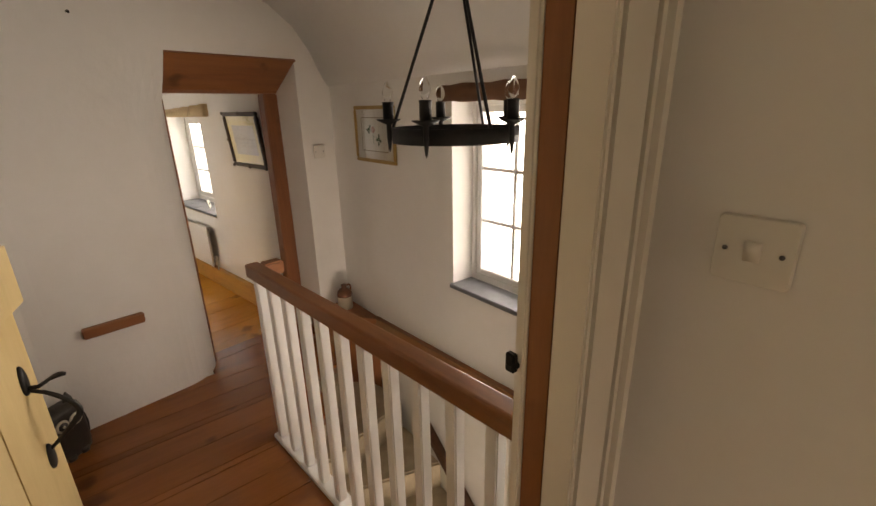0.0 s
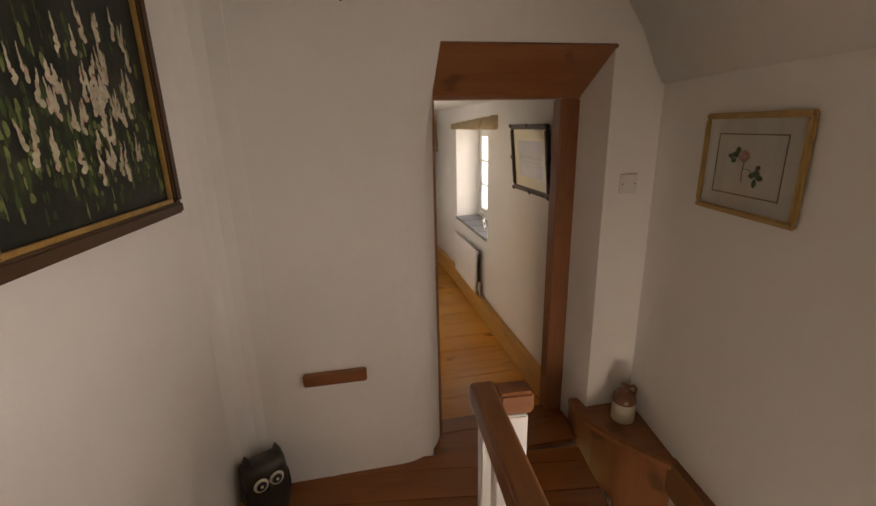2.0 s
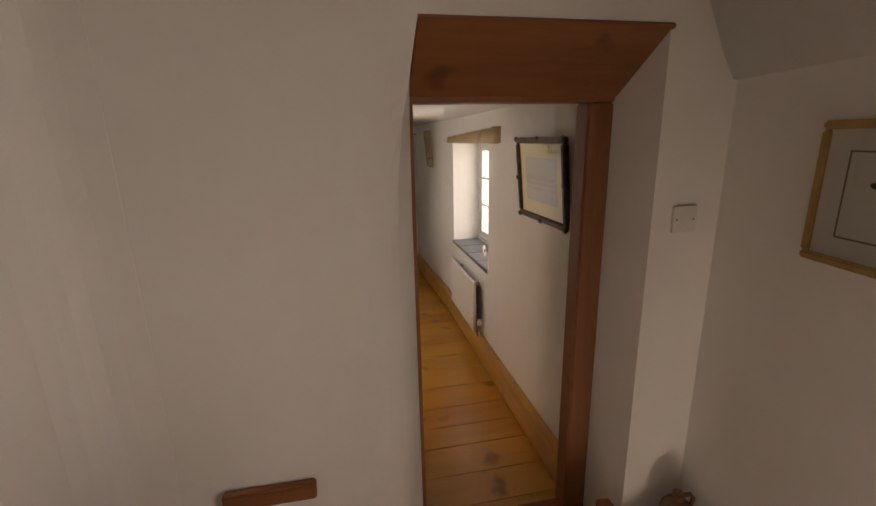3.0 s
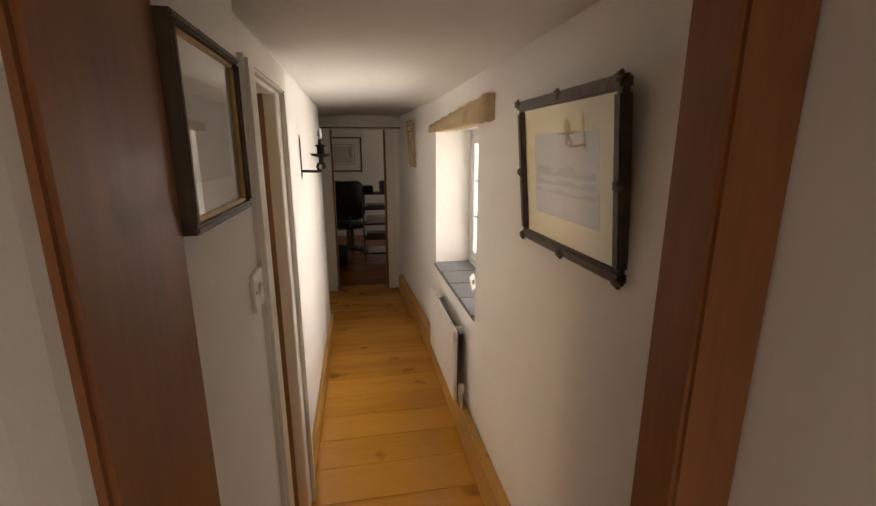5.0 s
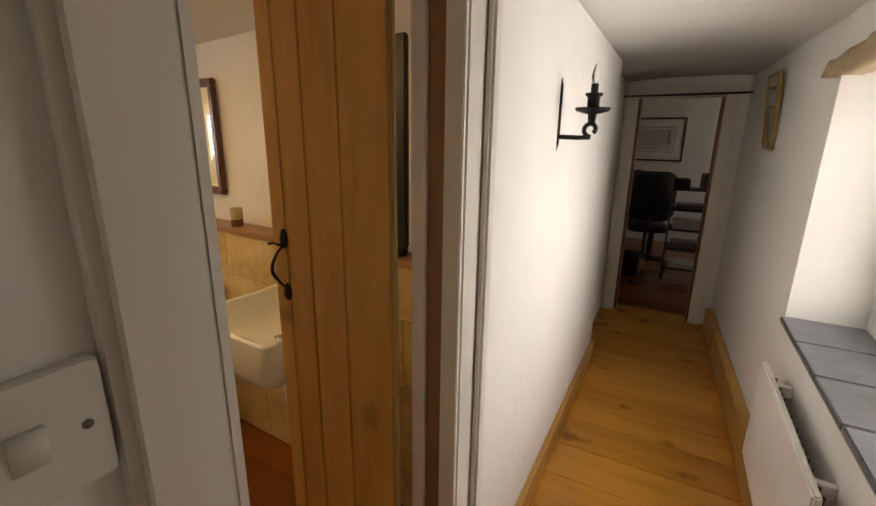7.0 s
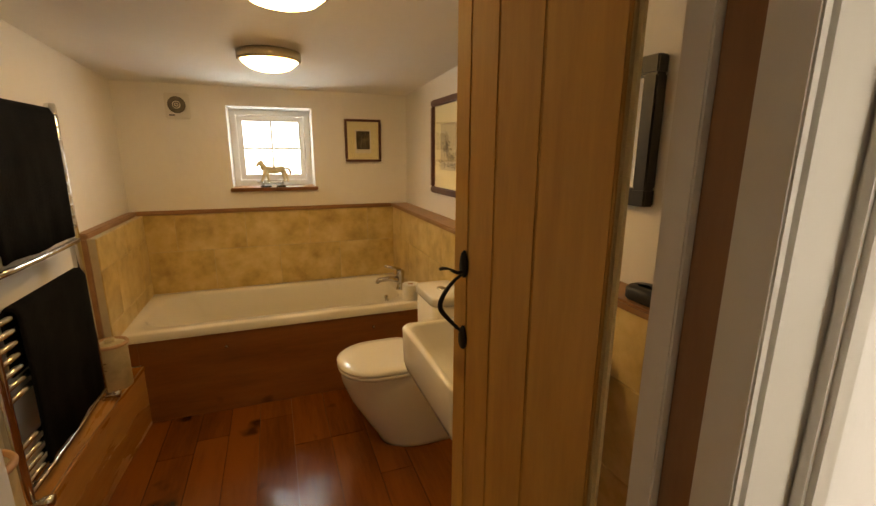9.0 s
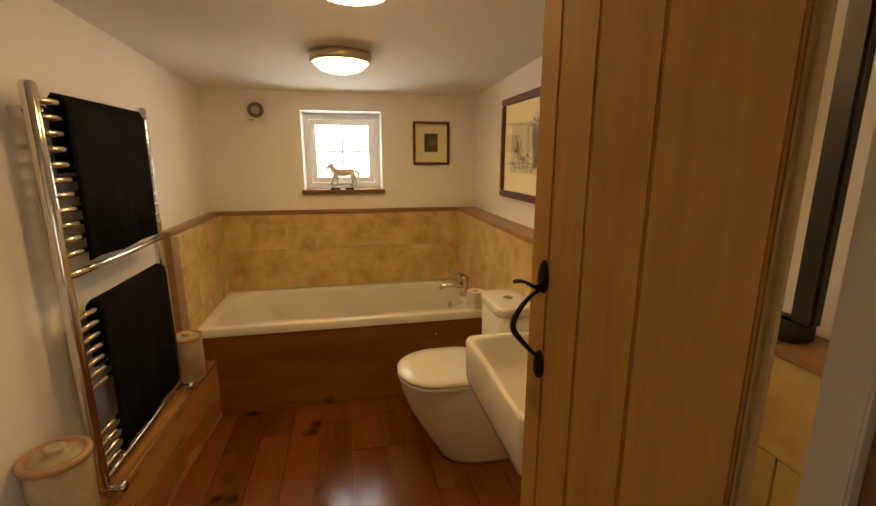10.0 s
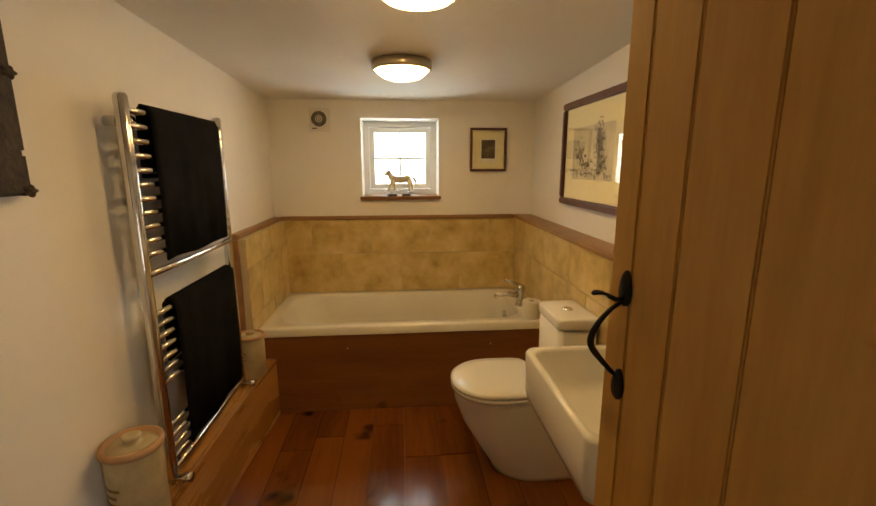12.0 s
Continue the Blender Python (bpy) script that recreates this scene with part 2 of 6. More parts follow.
def prism(bm, poly, z0, z1, bev=0.0):
    lo = [bm.verts.new((x, y, z0)) for x, y in poly]
    hi = [bm.verts.new((x, y, z1)) for x, y in poly]
    k = len(poly)
    fs = [bm.faces.new(lo[::-1]), bm.faces.new(hi)]
    fs += [bm.faces.new((lo[i], lo[(i + 1) % k], hi[(i + 1) % k], hi[i])) for i in range(k)]
    bmesh.ops.recalc_face_normals(bm, faces=fs)
    if bev:
        es = list({e for f in fs for e in f.edges})
        bmesh.ops.bevel(bm, geom=es, offset=bev, segments=2, affect="EDGES", clamp_overlap=True)


def sweep(bm, rings, close_ends=True):
    """Skins a list of vertex rings of one length."""
    made = [[bm.verts.new(p) for p in ring] for ring in rings]
    k = len(rings[0])
    fs = []
    for a, b in zip(made, made[1:]):
        fs += [bm.faces.new((a[i], a[(i + 1) % k], b[(i + 1) % k], b[i])) for i in range(k)]
    if close_ends:
        fs += [bm.faces.new(made[0][::-1]), bm.faces.new(made[-1])]
    bmesh.ops.recalc_face_normals(bm, faces=fs)
    for f in fs:
        f.smooth = True
    return fs


def lathe(bm, prof, seg=24, at=(0, 0, 0)):
    """Turns a profile of (radius, height) about the upright through at."""
    sweep(bm, [[(at[0] + r * math.cos(2 * math.pi * i / seg), at[1] + r * math.sin(2 * math.pi * i / seg), at[2] + z) for i in range(seg)] for r, z in prof])


def tube(bm, pts, rad, seg=8):
    """A round bar along points; rad is one radius or one for each point."""
    pts = [Vector(p) for p in pts]
    rads = rad if isinstance(rad, (list, tuple)) else [rad] * len(pts)
    rings = []
    side = None
    for i, p in enumerate(pts):
        t = (pts[min(i + 1, len(pts) - 1)] - pts[max(i - 1, 0)]).normalized()
        if side is None:
            side = t.orthogonal().normalized()
        side = (side - t * side.dot(t)).normalized()
        up = t.cross(side)
        rings.append([p + rads[i] * (math.cos(2 * math.pi * j / seg) * side + math.sin(2 * math.pi * j / seg) * up) for j in range(seg)])
    sweep(bm, rings)


def rounded(w, h, r, n=5, cx=0.0, cy=0.0):
    """A rounded rectangle as points."""
    out = []
    for sx, sy, a0 in ((1, 1, 0), (-1, 1, 90), (-1, -1, 180), (1, -1, 270)):
        for i in range(n + 1):
            a = radians(a0 + 90 * i / n)
            out.append((cx + sx * (w / 2 - r) + r * math.cos(a), cy + sy * (h / 2 - r) + r * math.sin(a)))
    return out


def finish(bm, name, material, smooth=False):
    me = bpy.data.meshes.new(name)
    bm.normal_update()
    bm.to_mesh(me)
    bm.free()
    me.materials.append(material)
    if smooth:
        for p in me.polygons:
            p.use_smooth = True
    return me


def thing(name, label, category, m=None, group="", kind=""):
    ob = new(name)
    ob.empty_display_size = 0.1
    if m is not None:
        ob.matrix_world = m
    return tagged(ob, label, category, group, kind)


def part(name, bm, material, parent=None, label="", smooth=False):
    ob = new(name, finish(bm, name, material, smooth))
    if parent is not None:
        ob.parent = parent
    return tagged(ob, label)


def boxpart(name, material, parent, dims, bev=0.003, label=""):
    bm = bmesh.new()
    box(bm, *dims, bev)
    return part(name, bm, material, parent, label)


def struct(name, bm, material, label, category, m=None):
    ob = new(name, finish(bm, name, material))
    if m is not None:
        ob.matrix_world = m
    return tagged(ob, label, category, kind="structure")


def wall(name, axis, s0, s1, n0, n1, z0, z1, holes, m=None, material=None, label="white painted rough plaster wall", category="wall"):
    """A wall along an axis from s0 to s1 that fills n0 to n1 across; holes are (s0, s1, z0, z1)."""
    bm = bmesh.new()

    def slab(a, b, c, d):
        if b - a < 1e-4 or d - c < 1e-4:
            return
        if axis == "x":
            box(bm, a, b, n0, n1, c, d)
        else:
            box(bm, n0, n1, a, b, c, d)

    at = s0
    for a, b, c, d in sorted(holes):
        slab(at, a, z0, z1)
        slab(a, b, z0, c)
        slab(a, b, d, z1)
        at = b
    slab(at, s1, z0, z1)
    return struct(name, bm, material or PLASTER, label, category, m)


# ---------------------------------------------------------------- structure: landing
# Left wall with the large painting
bm = bmesh.new()
prism(bm, [(0.235, 0.20), (0.16, 2.60), (-0.06, 2.60), (-0.02, 0.20)], -0.1, 2.5)
struct("wall_landing_left", bm, PLASTER, "white painted uneven plaster wall of the landing", "wall")

# Wall between landing and bathroom, rounded into the doorway
arc = [(-0.19 + 0.22 * math.sin(radians(a)), -0.28 - 0.22 * math.cos(radians(a))) for a in range(0, 91, 9)]
sq = []
for a in range(0, 91, 9):
    s, c = math.sin(radians(a)), math.cos(radians(a))
    sq.append((-0.19 + 0.22 * s / max(s, c), -0.28 - 0.22 * c / max(s, c)))
tail = [(-0.006, -0.275), (-0.006, -0.105), (-0.10, -0.105), (-0.10, -0.25), (-1.05, -0.30)]
bm = bmesh.new()
rings = []
for z, t in ((-0.3, 0), (1.25, 0), (1.45, 0.12), (1.60, 0.35), (1.72, 0.7), (1.84, 1.0)):
    rings.append([(x, y, z) for x, y in [(-1.05, -0.50)] + [(p[0] * (1 - t) + q[0] * t, p[1] * (1 - t) + q[1] * t) for p, q in zip(arc, sq)] + tail])
for f in sweep(bm, rings):
    f.smooth = False
prism(bm, [(-1.05, -0.50), (0.753, -0.50), (0.753, -0.275), (-0.10, -0.275), (-1.05, -0.30)], 1.84, 2.5)
prism(bm, [(-0.006, -0.274), (0.753, -0.274), (0.753, -0.19), (-0.006, -0.19)], 1.69, 2.5)
struct("wall_landing_far", bm, PLASTER, "white plaster wall with a softly rounded corner at the doorway", "wall", MC)
bm = bmesh.new()
prism(bm, [(0.753, -0.50), (1.10, -0.50), (1.10, -0.186), (0.742, -0.186), (0.742, -0.27)], -2.6, 2.5)
struct("wall_landing_corner", bm, PLASTER, "white plaster wall beside the doorway", "wall", MC)

bm = bmesh.new()
prism(bm, [(0.140, 2.52), (0.169, 2.34), (0.176, 2.40), (0.190, 2.44), (0.215, 2.468), (0.255, 2.486), (0.32, 2.499), (0.32, 2.52)], -0.1, 2.3)
struct("wall_corner_fillet", bm, PLASTER, "softly rounded plaster corner", "wall")

# Window wall of the landing and stairwell
WY0, WY1, WZ0, WZ1 = 0.58, 1.525, 0.645, 1.585
wall("wall_window_landing", "y", -1.6, 2.86, 2.005, 2.42, -2.6, 1.78, [(WY0, WY1, WZ0, WZ1)])
# Doorway wall to the bedroom
wall("wall_bedroom", "x", -0.3, 2.02, 0.20, 0.280, -0.1, 2.5, [(0.23, 1.035, -0.1, 1.98)])
# Stairwell walls
wall("wall_stair_low", "x", 1.02, 2.02, -1.75, -1.6, -2.6, 0.1, [(1.2, 1.85, -2.2, -0.9)])
bm = bmesh.new()
box(bm, 0.92, 1.02, -1.6, 1.80, -2.6, -0.06)
struct("wall_stair_side", bm, PLASTER, "white plaster wall below the landing", "wall")
bm = bmesh.new()
box(bm, 0.9, 2.05, -1.75, 2.9, -2.7, -2.6)
struct("floor_hall", bm, CARPET, "beige carpet of the hall below", "floor")
# Ceiling: flat over the landing, sloping down to the window wall
bm = bmesh.new()
prof = [(2.06, 1.69), (1.99, 1.70), (1.95, 1.76), (1.88, 1.90), (1.78, 2.03), (1.64, 2.13), (1.45, 2.20), (1.2, 2.24), (-0.1, 2.26)]
sweep(bm, [[(x, y, z) for x, z in prof] + [(x, y, z + 0.1) for x, z in prof[::-1]] for y in (0.32, 2.9)])
struct("ceiling_landing", bm, CEIL, "white ceiling sloping down to the window side", "ceiling")
bm = bmesh.new()
box(bm, 1.0, 2.05, -1.75, 0.12, 0.05, 0.15)
struct("ceiling_stair", bm, CEIL, "white soffit over the lower stairs", "ceiling")

# Bedroom behind the start
wall("wall_bedroom_left", "y", -3.3, 0.20, -0.9, -0.8, -0.1, 2.4, [])
wall("wall_bedroom_right", "y", -3.3, 0.20, 1.205, 1.305, -0.1, 2.4, [])
wall("wall_bedroom_back", "x", -0.9, 1.305, -3.45, -3.3, -0.1, 2.4, [(-0.4, 1.0, 0.7, 1.7)])
bm = bmesh.new()
box(bm, -0.9, 1.305, -3.45, 0.20, 2.3, 2.4)
struct("ceiling_bedroom", bm, CEIL, "white bedroom ceiling", "ceiling")

# ---------------------------------------------------------------- structure: corridor (local x across, y along)
DU0, DU1, DZ = 0.408, 0.955, 1.60
wall("wall_corridor_left_near", "y", -0.105, DU0 - 0.075, -0.10, 0.018, ZC - 0.1, 1.95, [], MC)
wall("wall_corridor_left", "y", DU0 - 0.075, 3.14, -0.118, -0.032, ZC - 0.1, 1.95, [(DU0, DU1, ZC - 0.1, DZ)], MC)
wall("wall_corridor_left_end", "y", 3.14, 4.15, -0.22, -0.105, ZC - 0.1, 1.95, [], MC)
CW0, CW1, CWZ0, CWZ1 = 1.26, 2.33, 0.59, 1.53
wall("wall_corridor_right", "y", -0.186, 2.45, 0.80, 1.26, ZC - 0.1, 1.95, [(CW0, CW1, CWZ0, CWZ1)], MC)
bm = bmesh.new()
prism(bm, [(0.80, 2.45), (1.26, 2.45), (1.26, 4.15), (0.722, 4.15)], ZC - 0.1, 1.95)
struct("wall_corridor_right_far", bm, PLASTER, "white painted rough plaster wall", "wall", MC)
wall("wall_corridor_end", "x", -0.22, 0.85, 4.12, 4.26, ZC - 0.1, 1.95, [(0.0, 0.575, ZC - 0.1, 1.605)], MC)
bm = bmesh.new()
prof = [(-0.24, 1.725), (0.02, 1.735), (0.20, 1.745), (0.62, 1.745), (0.78, 1.73), (0.90, 1.70)]
sweep(bm, [[(x, y, z) for x, z in prof] + [(x, y, 1.95) for x, z in prof[::-1]] for y in (-0.23, 4.16)])
struct("ceiling_corridor", bm, CEIL, "low white corridor ceiling, coved at the edges", "ceiling", MC)

# ---------------------------------------------------------------- structure: bathroom (local x from the window wall, y along the bath)
BW0, BW1, BWZ0, BWZ1 = 0.555, 1.07, 1.005, 1.515
wall("wall_bath_window", "y", -0.2, 1.85, -0.40, -0.008, ZC - 0.1, 1.9, [(BW0, BW1, BWZ0, BWZ1)], MB)
wall("wall_bath_left", "x", -0.4, 2.80, -0.12, -0.035, ZC - 0.1, 1.9, [], MB)
wall("wall_bath_right", "x", -0.4, 2.75, 1.722, 1.85, ZC - 0.1, 1.9, [], MB)
bm = bmesh.new()
sweep(bm, [[(-0.05, y, 1.628), (2.80, y, 1.745), (2.80, y, 1.86), (-0.05, y, 1.76)] for y in (-0.10, 1.80)])
for f in bm.faces:
    f.smooth = False
struct("ceiling_bathroom", bm, CEIL, "low white bathroom ceiling", "ceiling", MB)

# Study at the corridor's end
wall("wall_study_left", "y", 4.26, 7.4, -1.6, -1.5, ZC - 0.1, 2.0, [], MC)
wall("wall_study_right", "y", 4.26, 7.4, 2.0, 2.1, ZC - 0.1, 2.0, [(5.95, 6.85, 0.65, 1.55)], MC)
wall("wall_study_back", "x", -1.6, 2.1, 7.4, 7.5, ZC - 0.1, 2.0, [], MC)
wall("wall_study_front_left", "x", -1.6, -0.22, 4.16, 4.26, ZC - 0.1, 2.0, [], MC)
wall("wall_study_front_right", "x", 0.85, 2.1, 4.16, 4.26, ZC - 0.1, 2.0, [], MC)
bm = bmesh.new()
box(bm, -1.6, 2.1, 4.26, 7.5, 1.85, 1.95)
struct("ceiling_study", bm, CEIL, "white study ceiling", "ceiling", MC)

# Ground, hedge and sky side outside
bm = bmesh.new()
box(bm, -400, 400, -400, 400, -2.95, -2.75)
struct("ground", bm, GRASS, "green lawn around the house", "ground")


def leafy(name, label, category, m, n, size, leaf, seed, kind="", trunk=0.0):
    """A shrub or tree: many small bent leaf clumps in uneven masses, on a tapered trunk with limbs."""
    r3 = random.Random(seed)
    root = thing(name, label, category, m, kind=kind)
    if trunk:
        bm = bmesh.new()
        tube(bm, [(0, 0, 0), (0.1, 0, trunk * 0.5), (0, 0.1, trunk), (0.2, 0, trunk * 1.8)], [0.28, 0.22, 0.17, 0.06])
        for a in range(5):
            t = a * 1.3
            tube(bm, [(0, 0.1, trunk * (0.9 + 0.1 * a)), (1.2 * math.cos(t), 1.2 * math.sin(t), trunk * 1.4), (2.2 * math.cos(t), 2.2 * math.sin(t), trunk * 1.9)], [0.12, 0.08, 0.03])
        part("trunk", bm, DBEAM, root)
    masses = [(Vector((r3.gauss(0, size[0] * 0.45), r3.gauss(0, size[1] * 0.45), trunk + abs(r3.gauss(0.5, 0.3)) * size[2])), r3.uniform(0.35, 0.9)) for _ in range(14)]
    verts, faces = [], []
    for k in range(n):
        c, s = masses[k % len(masses)]
        p = c + Vector((r3.gauss(0, s), r3.gauss(0, s), r3.gauss(0, s * 0.8)))
        if p.z < 0.05:
            p.z = 0.05 + r3.random() * 0.3
        a, b = Vector((r3.uniform(-1, 1), r3.uniform(-1, 1), r3.uniform(-1, 1))).normalized(), Vector((r3.uniform(-1, 1), r3.uniform(-1, 1), r3.uniform(-1, 1))).normalized()
        q = len(verts)
        verts += [tuple(p), tuple(p + a * leaf), tuple(p + (a + b) * leaf * 0.8), tuple(p + b * leaf)]
        faces += [(q, q + 1, q + 2), (q, q + 2, q + 3)]
    me = bpy.data.meshes.new("crown")
    me.from_pydata(verts, [], faces)
    me.materials.append(LEAF)
    cr2 = new("crown", me)
    cr2.parent = root
    return root


for k, (x, y, sz) in enumerate(((24, 9, 1.2), (30, -4, 1.0), (27, 22, 1.3), (34, 34, 1.1), (22, -14, 1.0))):
    leafy("tree", "leafy green tree in the field outside", "tree", pose(x, y, -2.75) @ Matrix.Scale(sz, 4), 1500, (2.6, 2.6, 2.6), 0.28, 40 + k, trunk=1.6)
leafy("hedge", "long green hedge across the field", "hedge", pose(19, 4, -2.75), 6000, (0.7, 26, 1.3), 0.20, 60, kind="stuff")


# ---------------------------------------------------------------- windows
def casement(parent, y0, y1, z0, z1, x, nx, nz, fw=0.045, bar=0.018, label="white painted casement with small panes"):
    """A casement in the plane x, from y0 to y1, with nx by nz panes."""
    bm = bmesh.new()
    for a, b, c, d in ((y0, y0 + fw, z0, z1), (y1 - fw, y1, z0, z1), (y0 + fw, y1 - fw, z0, z0 + fw), (y0 + fw, y1 - fw, z1 - fw, z1)):
        box(bm, x - 0.02, x + 0.02, a, b, c, d, 0.004)
    fr = part("casement", bm, WHITE, parent, label)
    iy0, iy1, iz0, iz1 = y0 + fw, y1 - fw, z0 + fw, z1 - fw
    for i in range(1, nx):
        boxpart("glazing_bar", WHITE, fr, (x - 0.012, x + 0.012, iy0 + (iy1 - iy0) * i / nx - bar / 2, iy0 + (iy1 - iy0) * i / nx + bar / 2, iz0, iz1), 0.003)
    for i in range(1, nz):
        boxpart("glazing_bar", WHITE, fr, (x - 0.0125, x + 0.0125, iy0, iy1, iz0 + (iz1 - iz0) * i / nz - bar / 2, iz0 + (iz1 - iz0) * i / nz + bar / 2), 0.003)
    for i in range(nx):
        for j in range(nz):
            bm = bmesh.new()
            box(bm, x - 0.002, x + 0.002, iy0 + (iy1 - iy0) * i / nx, iy0 + (iy1 - iy0) * (i + 1) / nx, iz0 + (iz1 - iz0) * j / nz, iz0 + (iz1 - iz0) * (j + 1) / nz)
            p = part("pane", bm, GLASS, fr, "clear glass pane")
            p.visible_shadow = False
    return fr


def outer_frame(parent, x, y0, y1, z0, z1, fw, mullion=None):
    bm = bmesh.new()
    for a, b, c, d in ((y0, y0 + fw, z0, z1), (y1 - fw, y1, z0, z1), (y0 + fw, y1 - fw, z0, z0 + fw), (y0 + fw, y1 - fw, z1 - fw, z1)):
        box(bm, x - 0.035, x + 0.035, a, b, c, d, 0.004)
    if mullion:
        box(bm, x - 0.034, x + 0.034, mullion - fw / 2, mullion + fw / 2, z0 + fw, z1 - fw, 0.004)
    return part("window_frame", bm, WHITE, parent)


win = thing("window_1", "white painted two-light cottage window with small panes", "window", kind="structure")
outer_frame(win, 2.175, WY0, WY1, WZ0 + 0.012, WZ1, 0.030, 0.995)
casement(win, 1.011, WY1 - 0.031, WZ0 + 0.045, WZ1 - 0.031, 2.165, 2, 3, 0.031, 0.016)
casement(win, WY0 + 0.031, 0.979, WZ0 + 0.045, WZ1 - 0.031, 2.165, 2, 3, 0.031, 0.016)
boxpart("window_sill", SLATE, win, (1.985, 2.142, WY0 - 0.01, WY1 + 0.01, WZ0 - 0.012, WZ0 + 0.012), 0.004, "dark slate window sill")
bm = bmesh.new()
box(bm, 2.128, 2.146, 0.955, 0.975, 1.00, 1.07, 0.004)
tube(bm, [(2.135, 0.965, 1.04), (2.105, 0.965, 1.04), (2.100, 0.965, 1.11)], 0.007)
part("window_catch", bm, IRON, win, "small dark window catch")
bm = bmesh.new()
tube(bm, [(2.135, 0.70, 0.715), (2.130, 0.88, 0.712)], 0.006)
part("casement_stay", bm, IRON, win, "dark iron casement stay")

win = thing("window_2", "white painted corridor window in a deep reveal", "window", MC, kind="structure")
outer_frame(win, 1.08, CW0, CW1, CWZ0 + 0.012, CWZ1, 0.045, 1.80)
casement(win, CW0 + 0.047, 1.777, CWZ0 + 0.06, CWZ1 - 0.047, 1.07, 2, 3)
casement(win, 1.823, CW1 - 0.047, CWZ0 + 0.06, CWZ1 - 0.047, 1.07, 2, 3)
for k in range(4):
    a = CW0 + (CW1 - CW0) * k / 4
    boxpart("sill_tile", SLATE, win, (0.785, 1.045, a + 0.004, a + (CW1 - CW0) / 4 - 0.004, CWZ0 - 0.012, CWZ0 + 0.010), 0.003, "grey slate sill tile")
boxpart("sill_bed", GROUT, win, (0.79, 1.045, CW0, CW1, CWZ0 - 0.02, CWZ0 + 0.004), 0.0, "pale mortar bed")

win = thing("window_3", "small white bathroom window in a deep reveal", "window", MB, kind="structure")
outer_frame(win, -0.24, BW0, BW1, BWZ0, BWZ1, 0.04)
casement(win, BW0 + 0.042, BW1 - 0.042, BWZ0 + 0.042, BWZ1 - 0.042, -0.23, 2, 2, 0.035, 0.014)
boxpart("window_sill", MAHOGY, win, (-0.20, 0.022, BW0 - 0.015, BW1 + 0.015, BWZ0 - 0.022, BWZ0 + 0.002), 0.004, "thin wooden sill board")


# ---------------------------------------------------------------- door linings, lintels, beams
def trim(name, dims, material, label, m=None, bev=0.004):
    bm = bmesh.new()
    box(bm, *dims, bev)
    return struct(name, bm, material, label, "trim", m)


dw = thing("door_1", "stained wooden doorway lining with a splayed lintel board", "doorway", MC, kind="structure")
boxpart("post", MAHOG, dw, (0.645, 0.741, -0.272, -0.188, ZC, 1.655), 0.006)
boxpart("post", MAHOG, dw, (-0.005, 0.036, -0.335, -0.11, ZC, 1.655), 0.006)
boxpart("soffit", MAHOGX, dw, (-0.005, 0.742, -0.275, -0.190, 1.656, 1.689), 0.004)
bm = bmesh.new()
sweep(bm, [[(x, -0.512, 1.838), (x, -0.495, 1.852), (x, -0.262, 1.70), (x, -0.279, 1.672)] for x in (0.031, 0.760)])
lb = part("lintel_board", bm, MAHOGX, dw, "wide splayed lintel board with a knot")
for f in lb.data.polygons:
    f.use_smooth = False

bm = bmesh.new()
k = 14
rings = []
for i in range(k + 1):
    y = 1.59 - (1.59 - 0.42) * i / k
    w = 0.004 * math.sin(i * 2.1)
    rings.append([(1.972 + w, y, WZ1 - 0.012 + w), (2.03, y, WZ1 - 0.012 + w), (2.03, y, WZ1 + 0.062 - w), (1.978 + w, y, WZ1 + 0.062 - w)])
sweep(bm, rings)
tagged(struct("beam_landing_window", bm, DBEAM, "dark oak beam over the landing window", "beam"))
bm = bmesh.new()
rings = []
for i in range(25):
    y = 1.03 + (2.43 - 1.03) * i / 24
    a, c = 0.004 * math.sin(i * 1.7), 0.004 * math.cos(i * 2.9)
    zt = 1.618 - 0.055 * i / 24
    rings.append([(0.762 + a, y, 1.515 + c), (0.86, y, 1.512 + c), (0.86, y, zt + a), (0.768 + c, y, zt + a)])
sweep(bm, rings)
struct("beam_corridor_window", bm, BEAM, "rough pale timber lintel over the corridor window", "beam", MC)

# Bathroom doorway: cream casing, lining and door stop
dw = thing("door_2", "cream painted door casing round the bathroom doorway", "doorway", MC, kind="structure")
boxpart("casing", GLOSS, dw, (-0.032, 0.038, DU0 - 0.076, DU0, ZC, DZ + 0.0), 0.009)
boxpart("casing", GLOSS, dw, (-0.032, -0.010, DU1, 1.065, ZC, DZ + 0.0), 0.006)
boxpart("casing_edge", GLOSS, dw, (-0.012, 0.008, 1.030, 1.068, ZC, DZ + 0.012), 0.006)
boxpart("casing_head", GLOSS, dw, (-0.032, 0.010, DU0 - 0.076, 1.066, DZ + 0.0, DZ + 0.09), 0.006)
boxpart("lining", GLOSS, dw, (-0.050, -0.011, DU1 - 0.012, DU1, ZC, DZ), 0.002)
# brown strip between the two cream strips of the lining
boxpart("lining_rebate", REBATE, dw, (-0.088, -0.050, DU1 - 0.006, DU1, ZC, DZ), 0.002, "brown rebate strip")
